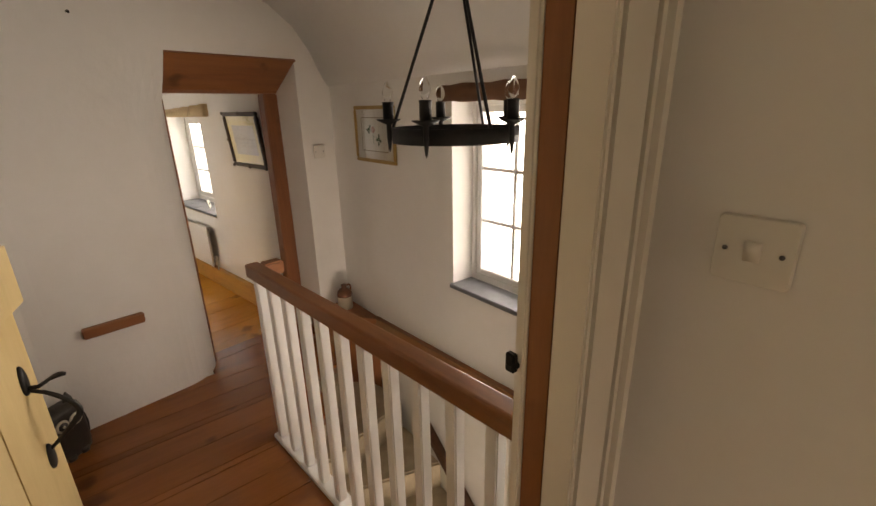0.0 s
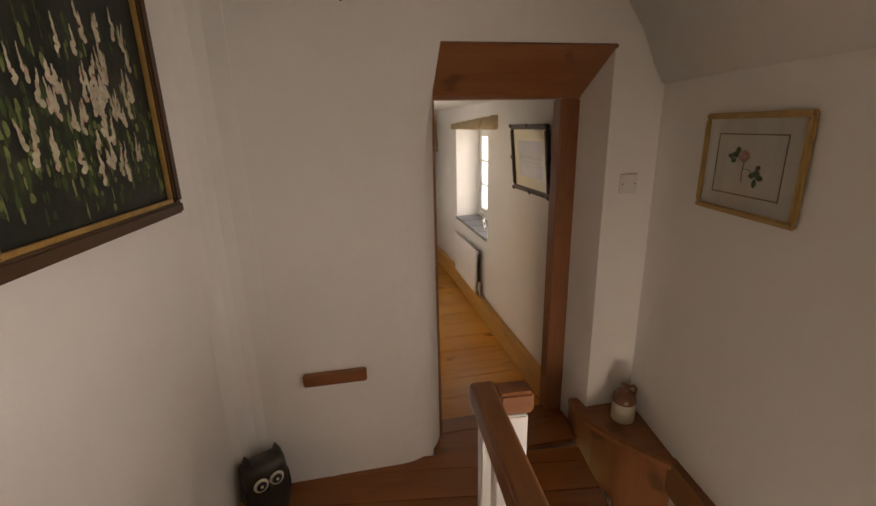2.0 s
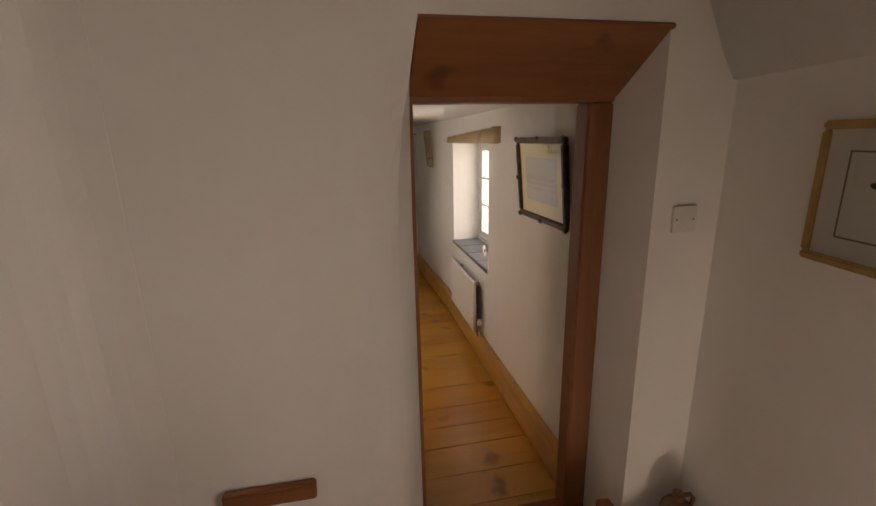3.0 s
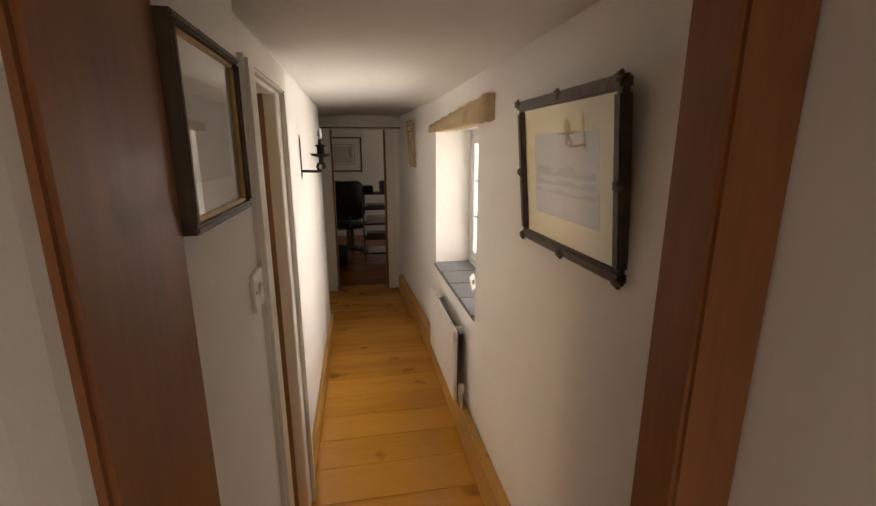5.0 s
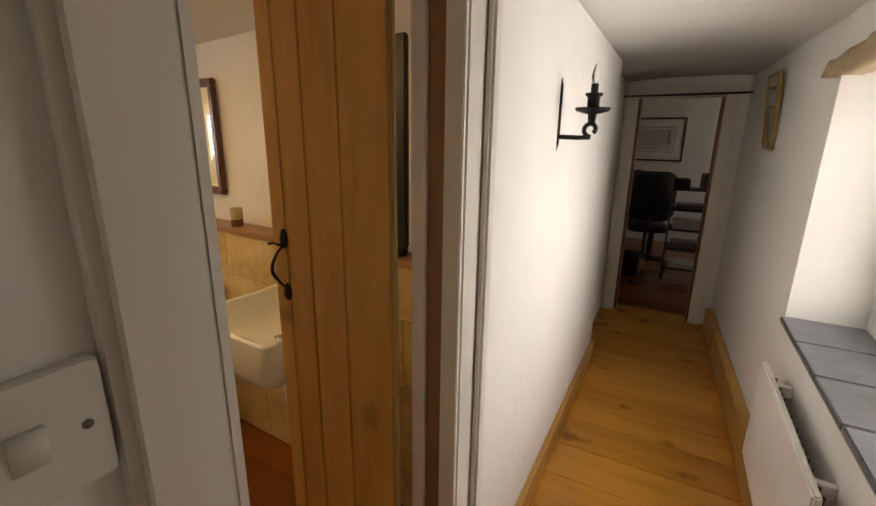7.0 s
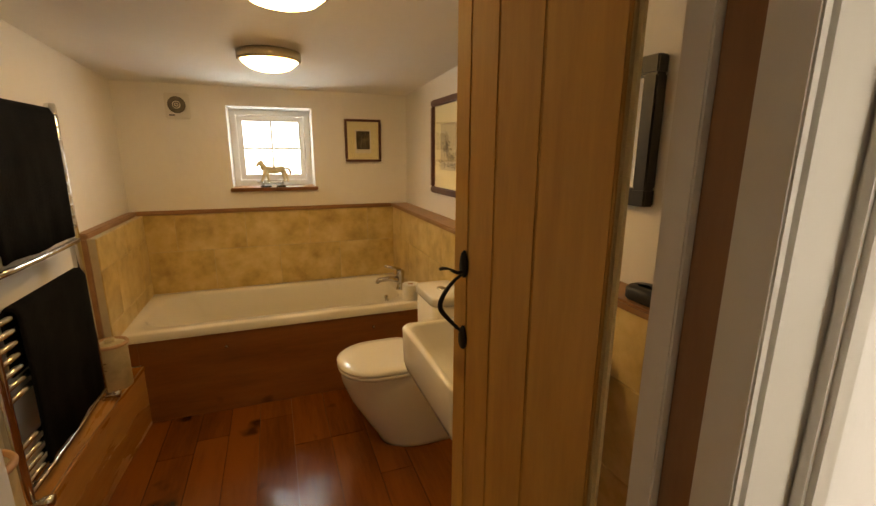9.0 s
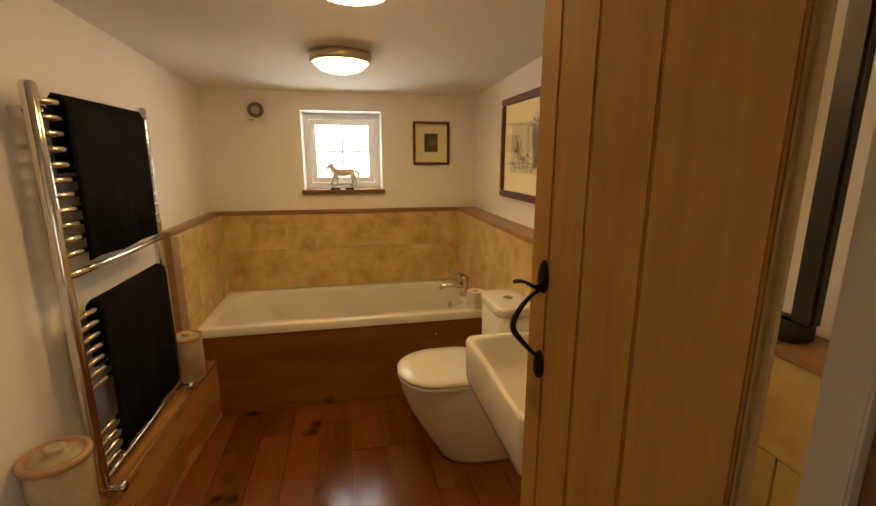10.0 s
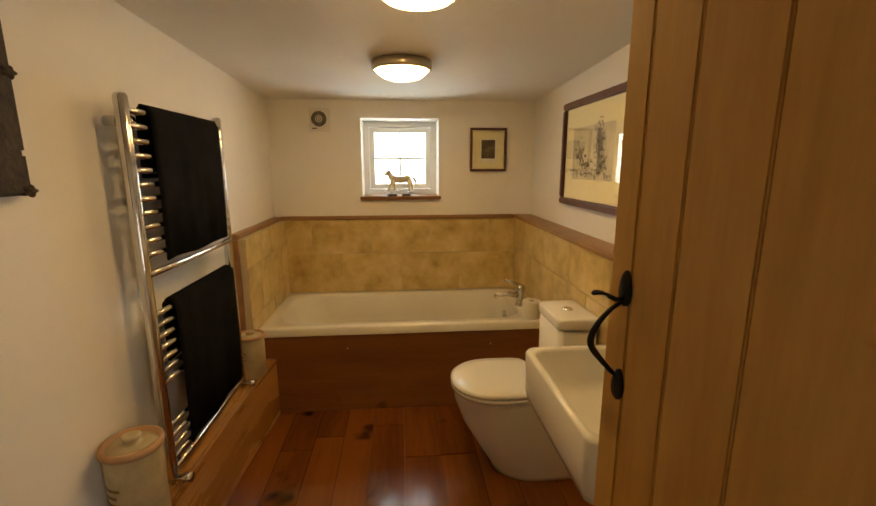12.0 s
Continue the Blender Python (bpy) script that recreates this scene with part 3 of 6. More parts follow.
boxpart("lining", GLOSS, dw, (-0.119, -0.088, DU1 - 0.016, DU1, ZC, DZ), 0.002)
boxpart("lining", GLOSS, dw, (-0.119, 0.030, DU0, DU0 + 0.012, ZC, DZ), 0.002)
boxpart("lining_head", GLOSS, dw, (-0.119, -0.011, DU0 + 0.012, DU1 - 0.016, DZ - 0.014, DZ), 0.002)

# Study doorway
dw = thing("door_3", "cream painted frame of the study doorway", "doorway", MC, kind="structure")
boxpart("casing", GLOSS, dw, (-0.095, 0.0, 4.09, 4.121, ZC, 1.60), 0.005)
boxpart("casing", GLOSS, dw, (0.575, 0.665, 4.09, 4.121, ZC, 1.60), 0.005)
boxpart("casing_head", GLOSS, dw, (-0.095, 0.665, 4.092, 4.121, 1.60, 1.68), 0.005)
boxpart("lining", MAHOG, dw, (0.0, 0.018, 4.121, 4.26, ZC, 1.605), 0.003, "brown wooden jamb")
boxpart("lining", MAHOG, dw, (0.557, 0.575, 4.121, 4.26, ZC, 1.605), 0.003, "brown wooden jamb")

# Bedroom doorway: cream frame with brown rebate
dw = thing("door_4", "cream painted bedroom door frame with a brown rebate", "doorway", kind="structure")
boxpart("frame", GLOSS, dw, (1.022, 1.036, 0.264, 0.284, 0.0, 1.98), 0.004)
boxpart("rebate", MAHOG, dw, (1.027, 1.036, 0.222, 0.264, 0.0, 1.98), 0.002, "brown rebate strip")
boxpart("frame", GLOSS, dw, (1.024, 1.036, 0.172, 0.222, 0.0, 1.98), 0.003)
boxpart("casing", GLOSS, dw, (1.036, 1.115, 0.172, 0.201, 0.0, 2.05), 0.008)
boxpart("casing_moulding", GLOSS, dw, (1.115, 1.150, 0.160, 0.201, 0.0, 2.06), 0.010)
boxpart("casing", GLOSS, dw, (0.16, 0.23, 0.172, 0.201, 0.0, 2.05), 0.008)
boxpart("casing_head", GLOSS, dw, (0.23, 1.036, 0.173, 0.201, 1.98, 2.05), 0.008)
boxpart("frame", GLOSS, dw, (0.23, 0.25, 0.19, 0.284, 0.0, 1.98), 0.004)
bm = bmesh.new()
box(bm, 1.006, 1.023, 0.270, 0.284, 1.178, 1.190, 0.003)
box(bm, 1.008, 1.020, 0.272, 0.290, 1.172, 1.204, 0.003)
part("latch_keeper", bm, IRON, dw, "black iron latch keeper")

# Skirtings
bm = bmesh.new()
prism(bm, [(0.752, -0.185), (0.80, -0.185), (0.80, 2.45), (0.726, 4.0), (0.675, 4.0), (0.752, 2.45)], ZC, 0.03, 0.008)
sk = struct("baseboard_corridor_right", bm, OAKSK, "thick honey oak skirting along the window wall", "skirting", MC)
trim("baseboard_corridor_left", (-0.032, -0.008, 1.07, 3.12, ZC, -0.045), OAKSK, "honey oak skirting board", MC, 0.005)
bm = bmesh.new()
prism(bm, [(0.236, 0.98), (0.252, 0.98), (0.203, 2.42), (0.187, 2.42)], 0.0, 0.12, 0.003)
struct("baseboard_landing", bm, OAKSK, "honey wooden skirting board", "skirting")

# Horizontal board along the stairwell wall, and the corner ledge that it runs into
bm = bmesh.new()
sweep(bm, [[(1.97, y, zt - 0.16), (2.006, y, zt - 0.16), (2.006, y, zt), (1.97, y, zt)] for y, zt in ((2.335, 0.158), (0.31, 0.255))])
sb = struct("trim_stairwell_board", bm, MAHOGY, "stained wooden board along the stairwell wall", "trim")
for f in sb.data.polygons:
    f.use_smooth = False
lx = [(1.735, 2.86), (1.70, 2.80), (1.70, 2.70), (1.74, 2.58), (1.82, 2.46), (1.90, 2.37), (1.972, 2.30), (2.006, 2.30), (2.006, 2.80), (1.75, 2.80)]
ledge = thing("corner_ledge", "stained wooden corner ledge over a boxed panel by the stairs", "ledge", kind="structure")
bm = bmesh.new()
prism(bm, lx[1:9], 0.120, 0.156, 0.006)
part("ledge_top", bm, MAHOGX, ledge)
bm = bmesh.new()
prism(bm, [(x + 0.012, y + 0.012) for x, y in lx[1:7]] + [(1.995, 2.32), (1.995, 2.79)], -0.75, 0.119)
part("boxed_panel", bm, MAHOG, ledge)


# ---------------------------------------------------------------- floors of single boards
def boards(name, label, m, material, along, s0, s1, n0, n1, zt, width, seed, cut=None, thick=0.02):
    """Floorboards that run along an axis: s0 to s1 across the boards, n0 to n1 along them."""
    rnd = random.Random(seed)
    root = thing(name, label, "floor", m, kind="structure")
    bm = bmesh.new()
    if along == "x":
        box(bm, n0, n1, s0, s1, zt - 0.06, zt - thick - 0.001)
    else:
        box(bm, s0, s1, n0, n1, zt - 0.06, zt - thick - 0.001)
    part("subfloor", bm, DBEAM, root, "dark gap between boards")
    at = s0
    while at < s1 - 0.02:
        w = min(width * rnd.uniform(0.85, 1.15), s1 - at)
        ends = [n0]
        if cut:
            e = n0 + rnd.uniform(0.3, 1.0) * cut
            while e < n1 - 0.25:
                ends.append(e)
                e += cut * rnd.uniform(0.8, 1.2)
        ends.append(n1)
        for a, b in zip(ends, ends[1:]):
            dz = rnd.uniform(-0.0012, 0.0)
            bm = bmesh.new()
            dims = (a + 0.0008, b - 0.0008, at + 0.001, at + w - 0.001) if along == "x" else (at + 0.001, at + w - 0.001, a + 0.0008, b - 0.0008)
            box(bm, *dims, zt - thick, zt + dz, 0.0015)
            part("floorboard", bm, material, root)
        at += w
    return root


boards("floor_corridor", "honey oak floorboards laid across the corridor", MC, OAK, "x", -0.22, 4.26, -0.20, 0.80, ZC, 0.21, 3)
boards("floor_landing", "oak floorboards of the landing, shaded red-brown", None, OAKSHADE, "x", 0.20, 1.80, 0.10, 1.135, 0.0, 0.17, 5)
boards("floor_landing_passage", "oak floorboards by the doorway, shaded red-brown", None, OAKSHADE, "x", 1.80, 2.20, 0.10, 1.40, 0.0, 0.17, 6)
boards("floor_landing_corner", "oak floorboards by the corner ledge, shaded red-brown", None, OAKSHADE, "x", 2.20, 2.62, 0.10, 1.70, 0.0, 0.17, 16)
boards("floor_doorway", "oak threshold boards, shaded red-brown", MC, OAKSHADE, "x", -0.52, -0.22, -0.03, 0.73, -0.004, 0.2, 7)
OAKREDY = wood("oak_floor_red_along", (0.085, 0.022, 0.007), (0.23, 0.070, 0.018), "x", 0.15, 6, 0.7, 0.28)
boards("floor_bathroom", "glossy red-brown oak floorboards of the bathroom", MB, OAKREDY, "x", -0.085, 1.722, 0.0, 2.83, ZC, 0.155, 8, 1.6)
boards("floor_study", "oak floorboards of the study, shaded red-brown", MC, OAKSHADE, "x", 4.26, 7.4, -1.5, 2.0, ZC - 0.01, 0.22, 9, 1.8)
boards("floor_bedroom", "oak floorboards of the bedroom", None, OAKSHADE, "x", -3.3, 0.20, -0.8, 1.205, -0.002, 0.2, 10, 2.0)

# Stairs: carpeted winders and a flight that goes down along the window wall
st = thing("staircase", "beige carpeted winding stairs going down along the window wall", "staircase", kind="structure")
for k, a in enumerate((0, 32, 64)):
    p0 = Vector((1.20, 1.84))
    a0, a1 = radians(78 - a), radians(78 - a - 32)
    far = 1.6
    poly = [p0]
    for aa in (a0, (a0 + a1) / 2, a1):
        q = p0 + Vector((math.cos(aa), math.sin(aa))) * far
        s = min(1.0, (1.97 - p0.x) / max(q.x - p0.x, 1e-3), (2.55 - p0.y) / max(q.y - p0.y, 1e-3))
        poly.append(p0 + (q - p0) * s)
    bm = bmesh.new()
    prism(bm, [tuple(q) for q in poly], -0.19 * (k + 1) - 0.30, -0.19 * (k + 1), 0.012)
    part("tread", bm, CARPET, st)
for k in range(10):
    z = -0.76 - 0.19 * k
    y = 1.66 - 0.22 * k
    bm = bmesh.new()
    box(bm, 1.06, 1.97, y - 0.24, y + 0.02, z - 0.3, z, 0.015)
    part("tread", bm, CARPET, st)
bm = bmesh.new()
sweep(bm, [[(x, 1.75, -0.42), (x, 1.75, -0.66), (x, -0.5, -2.6), (x, -0.5, -2.36)] for x in (1.945, 1.972)])
part("string", bm, WHITE, st, "white painted wall string")
bm = bmesh.new()
sweep(bm, [[(x, 1.75, -0.36), (x, 1.75, -0.42), (x, -0.5, -2.36), (x, -0.5, -2.30)] for x in (1.935, 1.985)])
part("string_cap", bm, DBEAM, st, "dark brown capping on the wall string")
bm = bmesh.new()
box(bm, 1.136, 1.154, 0.285, 1.72, -0.24, -0.001, 0.004)
part("string", bm, WHITE, st, "white painted apron below the landing edge")
bm = bmesh.new()
sweep(bm, [[(x, 1.80, -0.16), (x, 1.80, -0.22), (x, 0.10, -1.68), (x, 0.10, -1.62)] for x in (1.065, 1.10)])
part("stair_rail", bm, PINEL, st, "pale pine stair rail")

# ---------------------------------------------------------------- balustrade
bal = thing("balustrade", "white balusters under a stained wooden handrail", "balustrade", pose(1.083, 1.80, 0, 0, 0, 4.4) @ pose(-1.083, -1.80, 0))
bm = bmesh.new()
prof = rounded(0.060, 0.062, 0.009, 3)
sweep(bm, [[(1.086 + a, y, z + b) for a, b in prof] for y, z in ((0.280, 0.902), (1.815, 0.890))])
for f in bm.faces:
    f.smooth = False
part("handrail", bm, MAHOGY, bal, "red-brown stained handrail")
bm = bmesh.new()
box(bm, 1.1165, 1.205, 1.752, 1.815, 0.858, 0.919, 0.008)
part("handrail_return", bm, MAHOGX, bal, "short return of the handrail")
boxpart("base_rail", WHITE, bal, (1.058, 1.124, 0.335, 1.815, 0.0, 0.026), 0.004)
boxpart("newel_post", WHITE, bal, (1.122, 1.190, 1.752, 1.812, -0.22, 0.857), 0.005)
boxpart("newel_post", WHITE, bal, (1.064, 1.116, 0.345, 0.41, 0.026, 0.868), 0.005)
for k in range(11):
    y = 0.462 + (1.77 - 0.462) * k / 10
    boxpart("baluster", WHITE, bal, (1.070, 1.108, y - 0.019, y + 0.019, 0.026, 0.866), 0.004)


# ---------------------------------------------------------------- plank doors
def iron_latch(parent, x, z, s, side, k=1.0, reach=0.042):
    """A Suffolk latch on the face y = s; side is the way that it stands out; x and z are its middle, k its scale."""
    for zc, hh in ((z + 0.070 * k, 0.026 * k), (z - 0.074 * k, 0.024 * k)):
        bm = bmesh.new()
        pts = [(x + 0.011 * k * math.sin(t) * (1 - 0.25 * math.cos(t)), zc + hh * math.cos(t)) for t in [2 * math.pi * i / 16 for i in range(16)]]
        sweep(bm, [[(a, s, b) for a, b in pts], [(a, s + side * 0.003, b) for a, b in pts], [(x + (a - x) * 0.82, s + side * 0.0055, zc + (b - zc) * 0.86) for a, b in pts]])
        part("backplate", bm, IRON, parent, "black iron leaf-shaped plate")
    bm = bmesh.new()
    pts, rads = [], []
    for i in range(19):
        u = i / 18
        d = math.sin(math.pi * u ** 0.85) ** 0.9 if 0 < u < 1 else 0.0
        pts.append((x + 0.003 * math.cos(2 * math.pi * u), s + side * k * (0.004 + reach * d), z + k * (0.050 - 0.112 * u - 0.006 * math.sin(2 * math.pi * u))))
        rads.append(k * (0.0030 + 0.0018 * math.sin(math.pi * u)))
    tube(bm, pts, rads, 10)
    part("grip", bm, IRON, parent, "black iron grip")
    bm = bmesh.new()
    tube(bm, [(x, s, z + 0.056 * k), (x, s + side * 0.016 * k, z + 0.055 * k), (x + 0.002, s + side * 0.028 * k, z + 0.061 * k)], [0.004 * k, 0.0035 * k, 0.003 * k], 8)
    rings = []
    for i in range(7):
        u = i / 6
        w = k * (0.0025 + 0.0075 * math.sin(math.pi * min(1.0, u * 0.86 + 0.06)))
        c = (x + 0.002, s + side * k * (0.026 + 0.026 * u), z + k * (0.061 + 0.006 * math.sin(2.2 * u)))
        rings.append([(c[0] + w * math.cos(t), c[1], c[2] + 0.0024 * k * math.sin(t)) for t in [2 * math.pi * m / 10 for m in range(10)]])
    sweep(bm, rings)
    part("thumb_piece", bm, IRON, parent, "flattened black iron thumb piece")


def plank_door(name, label, width, h0, h1, material, m, weights, rails, rail_side, back=-0.014):
    """A boarded door in its own frame: x from the hinge, boards from y -0.014 to 0.014, z up; rails on one side."""
    root = thing(name, label, "door", m)
    tot, at = sum(weights), 0.0
    for w in weights:
        b = at + width * w / tot
        bm = bmesh.new()
        box(bm, at + 0.0005, b - 0.0005, back, 0.014, h0, h1, 0.0022)
        part("board", bm, material, root)
        at = b
    for z in rails:
        bm = bmesh.new()
        y0, y1 = (0.0145, 0.038) if rail_side > 0 else (back - 0.024, back - 0.0005)
        box(bm, 0.05, width - 0.004, y0, y1, z - 0.06, z + 0.06, 0.006)
        part("ledge_rail", bm, material, root, "horizontal rail across the boards")
    return root


# Bathroom door, folded open inwards; its flat face looks to the doorway
hx, hu, fx, fu = -0.142, 0.912, -0.440, 0.880
L = math.hypot(fx - hx, fu - hu)
bd = plank_door("bathroom_door", "narrow oak plank door standing open into the bathroom", L, ZC + 0.01, 1.585, PINE,
                MC @ pose(hx, hu, 0, 0, 0, math.degrees(math.atan2(fu - hu, fx - hx))), [1.25, 0.95, 0.72, 0.45], (0.1, 0.75, 1.4), -1, 0.0)
boxpart("door_edge", PINEL, bd, (-0.010, 0.0, 0.0, 0.015, ZC + 0.01, 1.585), 0.005, "pale rounded hinge edge")
iron_latch(bd, L - 0.033, 1.002, 0.014, 1, 0.86, 0.050)

# Bedroom door, opened against the landing's left wall; its rails look to the landing
hx, hy, fx, fy = 0.262, 0.300, 0.418, 1.005
L = math.hypot(fx - hx, fy - hy)
ld = plank_door("bedroom_door", "pale pine plank door with a black latch, standing open", L, 0.01, 1.96, PINEL,
                pose(hx, hy, 0, 0, 0, math.degrees(math.atan2(fy - hy, fx - hx))), [1, 1, 1, 1], (0.25, 1.275, 1.75), -1)
iron_latch(ld, L - 0.058, 0.998, -0.014, -1, 1.2, 0.052)


# ---------------------------------------------------------------- pictures: local x to the right, z up, wall at y = 0, room towards -y
def picture(name, label, m, w, h, frame_w, depth, fmat, mount, mount_w, art, tilt=0.0, inner=None, glazed=True):
    root = thing(name, label, "picture", m @ pose(0, 0, 0, tilt, 0, 0))
    bm = bmesh.new()
    for x0, x1, z0, z1 in ((-w / 2, w / 2, h / 2 - frame_w, h / 2), (-w / 2, w / 2, -h / 2, -h / 2 + frame_w), (-w / 2, -w / 2 + frame_w, -h / 2 + frame_w, h / 2 - frame_w), (w / 2 - frame_w, w / 2, -h / 2 + frame_w, h / 2 - frame_w)):
        box(bm, x0, x1, -depth, -0.002, z0, z1, min(0.006, frame_w / 4))
    part("frame", bm, fmat, root)
    iw, ih = w - 2 * frame_w, h - 2 * frame_w
    boxpart("mount", mount, root, (-iw / 2, iw / 2, -depth * 0.45, -0.003, -ih / 2, ih / 2), 0.0)
    if inner:
        bm = bmesh.new()
        a = frame_w * inner[1]
        for x0, x1, z0, z1 in ((-iw / 2, iw / 2, ih / 2 - a, ih / 2), (-iw / 2, iw / 2, -ih / 2, -ih / 2 + a), (-iw / 2, -iw / 2 + a, -ih / 2 + a, ih / 2 - a), (iw / 2 - a, iw / 2, -ih / 2 + a, ih / 2 - a)):
            box(bm, x0, x1, -depth * 0.75, -depth * 0.45, z0, z1, 0.002)
        part("inner_moulding", bm, inner[0], root)
    if art:
        boxpart("print", art, root, (-iw / 2 + mount_w, iw / 2 - mount_w, -depth * 0.45 - 0.0012, -depth * 0.45, -ih / 2 + mount_w, ih / 2 - mount_w), 0.0)
    if glazed:
        bm = bmesh.new()
        box(bm, -iw / 2, iw / 2, -depth * 0.62 - 0.001, -depth * 0.62 + 0.001, -ih / 2, ih / 2)
        g = part("glazing", bm, PICGLASS, root, "reflective picture glass")
        g.visible_shadow = False
    return root


PICM_OIL = mottled("oil_painting", (0.006, 0.008, 0.008), (0.040, 0.040, 0.024), 9, 0.5, 0, 0.3, 60, 0.003, (0.012, 0.016, 0.012))
BROWNF = wood("brown_frame_wood", (0.035, 0.016, 0.008), (0.10, 0.05, 0.026), "x", 0.4, 10, 0.2, 0.1)
PICM_DARK = mottled("dark_print", (0.015, 0.011, 0.007), (0.20, 0.15, 0.08), 26, 0.8, 0, 0)
PICM_WASH = mottled("pale_watercolour", (0.44, 0.41, 0.36), (0.58, 0.55, 0.49), 5, 0.8, 0, 0)
PICM_ETCH = mottled("grey_etching", (0.40, 0.35, 0.25), (0.56, 0.50, 0.37), 7, 0.8, 0, 0)

p1 = picture("oil_painting", "large dark oil painting of pale flowers in a gilt frame", pose(0.2105, 1.868, 1.645, 0, 0, 90 + 2.6), 0.665, 0.66, 0.034, 0.04, BROWNF, PAPER, 0.0, PICM_OIL, 0, (GILT, 0.35), False)
p2 = picture("rose_picture", "botanical rose print in a slim gilt wooden frame", pose(2.003, 2.203, 1.403, 0, 0, -90), 0.435, 0.327, 0.020, 0.02, GILT, PAPERW, 0.06, None, 0)
PAPERY = mottled("yellowed_mount", (0.70, 0.60, 0.30), (0.78, 0.68, 0.37), 3, 0.8, 0, 0.03)
p3 = picture("landscape_picture", "pale watercolour landscape in a dark carved frame", MC @ pose(0.795, 0.375, 1.335, 0, 0, -90), 0.555, 0.425, 0.030, 0.03, DARKF, PAPERY, 0.07, PICM_WASH, 5)
p4 = picture("small_corridor_picture", "small picture in a plain brown wooden frame", MC @ pose(0.755, 3.26, 1.445, 0, 0, -87.5), 0.28, 0.40, 0.022, 0.02, GILT, PAPER, 0.05, PICM_WASH, 5)
p5 = picture("glazed_print", "glazed print in a narrow dark and gilt frame", MC @ pose(0.019, 0.045, 1.430, 0, 0, 90), 0.30, 0.265, 0.012, 0.033, DARKF, PAPERW, 0.05, PICM_WASH, 0, (GILT, 0.6))
p6 = picture("etching_picture", "tree landscape etching in a broad red-brown frame", MB @ pose(0.965, 1.718, 1.266, 0, 0, 0), 0.71, 0.525, 0.036, 0.03, REDF, PAPER, 0.10, PICM_ETCH, 0)
p7 = picture("small_print", "small dark print with a wide mount in a black frame", MB @ pose(-0.004, 1.405, 1.314, 0, 0, 90), 0.25, 0.285, 0.016, 0.03, REDF, PAPER, 0.075, PICM_ETCH, 0)
CARVED = mottled("blackened_carving", (0.010, 0.006, 0.004), (0.060, 0.034, 0.016), 26, 0.7, 0, 0.9, 45, 0.010)
p8 = picture("carved_picture", "dark carved wooden picture frame with dull gilding", MB @ pose(2.265, -0.032, 1.40, 0, 0, 180), 0.66, 0.51, 0.09, 0.03, CARVED, PAPER, 0.05, PICM_ETCH, 0)


# ---------------------------------------------------------------- picture contents
def blob(bm, x, z, rx, rz, y, seed):
    """A small flat petal or leaf of uneven outline, raised on a picture."""
    rnd = random.Random(seed)
    k = 9
    vs = [bm.verts.new((x + rx * math.cos(2 * math.pi * i / k) * rnd.uniform(0.75, 1.15), y, z + rz * math.sin(2 * math.pi * i / k) * rnd.uniform(0.75, 1.15))) for i in range(k)]
    bm.faces.new(vs)


PETAL = mottled("cream_petals", (0.34, 0.29, 0.20), (0.68, 0.62, 0.48), 30, 0.6, 0, 0.4, 90)
PETALP = mottled("pink_petals", (0.44, 0.22, 0.18), (0.62, 0.40, 0.34), 30, 0.7, 0, 0.2, 90)
STEMG = mottled("painted_leaves", (0.02, 0.04, 0.010), (0.06, 0.11, 0.03), 20, 0.6, 0, 0.4, 90)
STEML = mottled("light_sprigs", (0.07, 0.11, 0.03), (0.26, 0.29, 0.10), 20, 0.6, 0, 0.3, 90)
INK = mottled("sepia_ink", (0.04, 0.034, 0.026), (0.12, 0.10, 0.07), 24, 0.8, 0, 0)
LINEB = mottled("mount_line", (0.20, 0.13, 0.05), (0.26, 0.18, 0.08), 10, 0.7, 0, 0)
rnd = random.Random(11)
b1, b2 = bmesh.new(), bmesh.new()
b4, b5 = bmesh.new(), bmesh.new()
for k in range(74):
    x, z = rnd.triangular(-0.27, 0.27, 0.10), rnd.triangular(-0.25, 0.21, -0.06)
    if z > 0.02 and x < -0.06:
        x = -x
    h0, lean, wide = rnd.uniform(0.030, 0.062), rnd.uniform(-0.25, 0.25), rnd.uniform(0.004, 0.0075)
    n = 9
    for j in range(n):
        u = j / (n - 1)
        w = wide * (1.15 - 0.85 * u)
        blob(b4 if (j + k) % 7 == 0 else b1, x + lean * h0 * u + rnd.uniform(-1, 1) * w, z + h0 * u, w * 1.15, 0.0085, -0.0205 - 0.00015 * j, k * 31 + j)
    blob(b2, x - lean * 0.02, z - 0.03, 0.0020, 0.030, -0.0190, k + 500)
for k in range(420):
    x, z = rnd.uniform(-0.28, 0.28), rnd.triangular(-0.28, 0.16, -0.17)
    blob(b2 if k % 3 else b5, x, z, rnd.uniform(0.002, 0.008), rnd.uniform(0.006, 0.022), -0.0193 - 0.0001 * (k % 7), k + 900)
for k in range(16):
    blob(b2, -0.27 + 0.034 * k + rnd.uniform(-0.01, 0.01), 0.14 + rnd.uniform(-0.04, 0.06), 0.0025, 0.12, -0.0188, k + 1700)
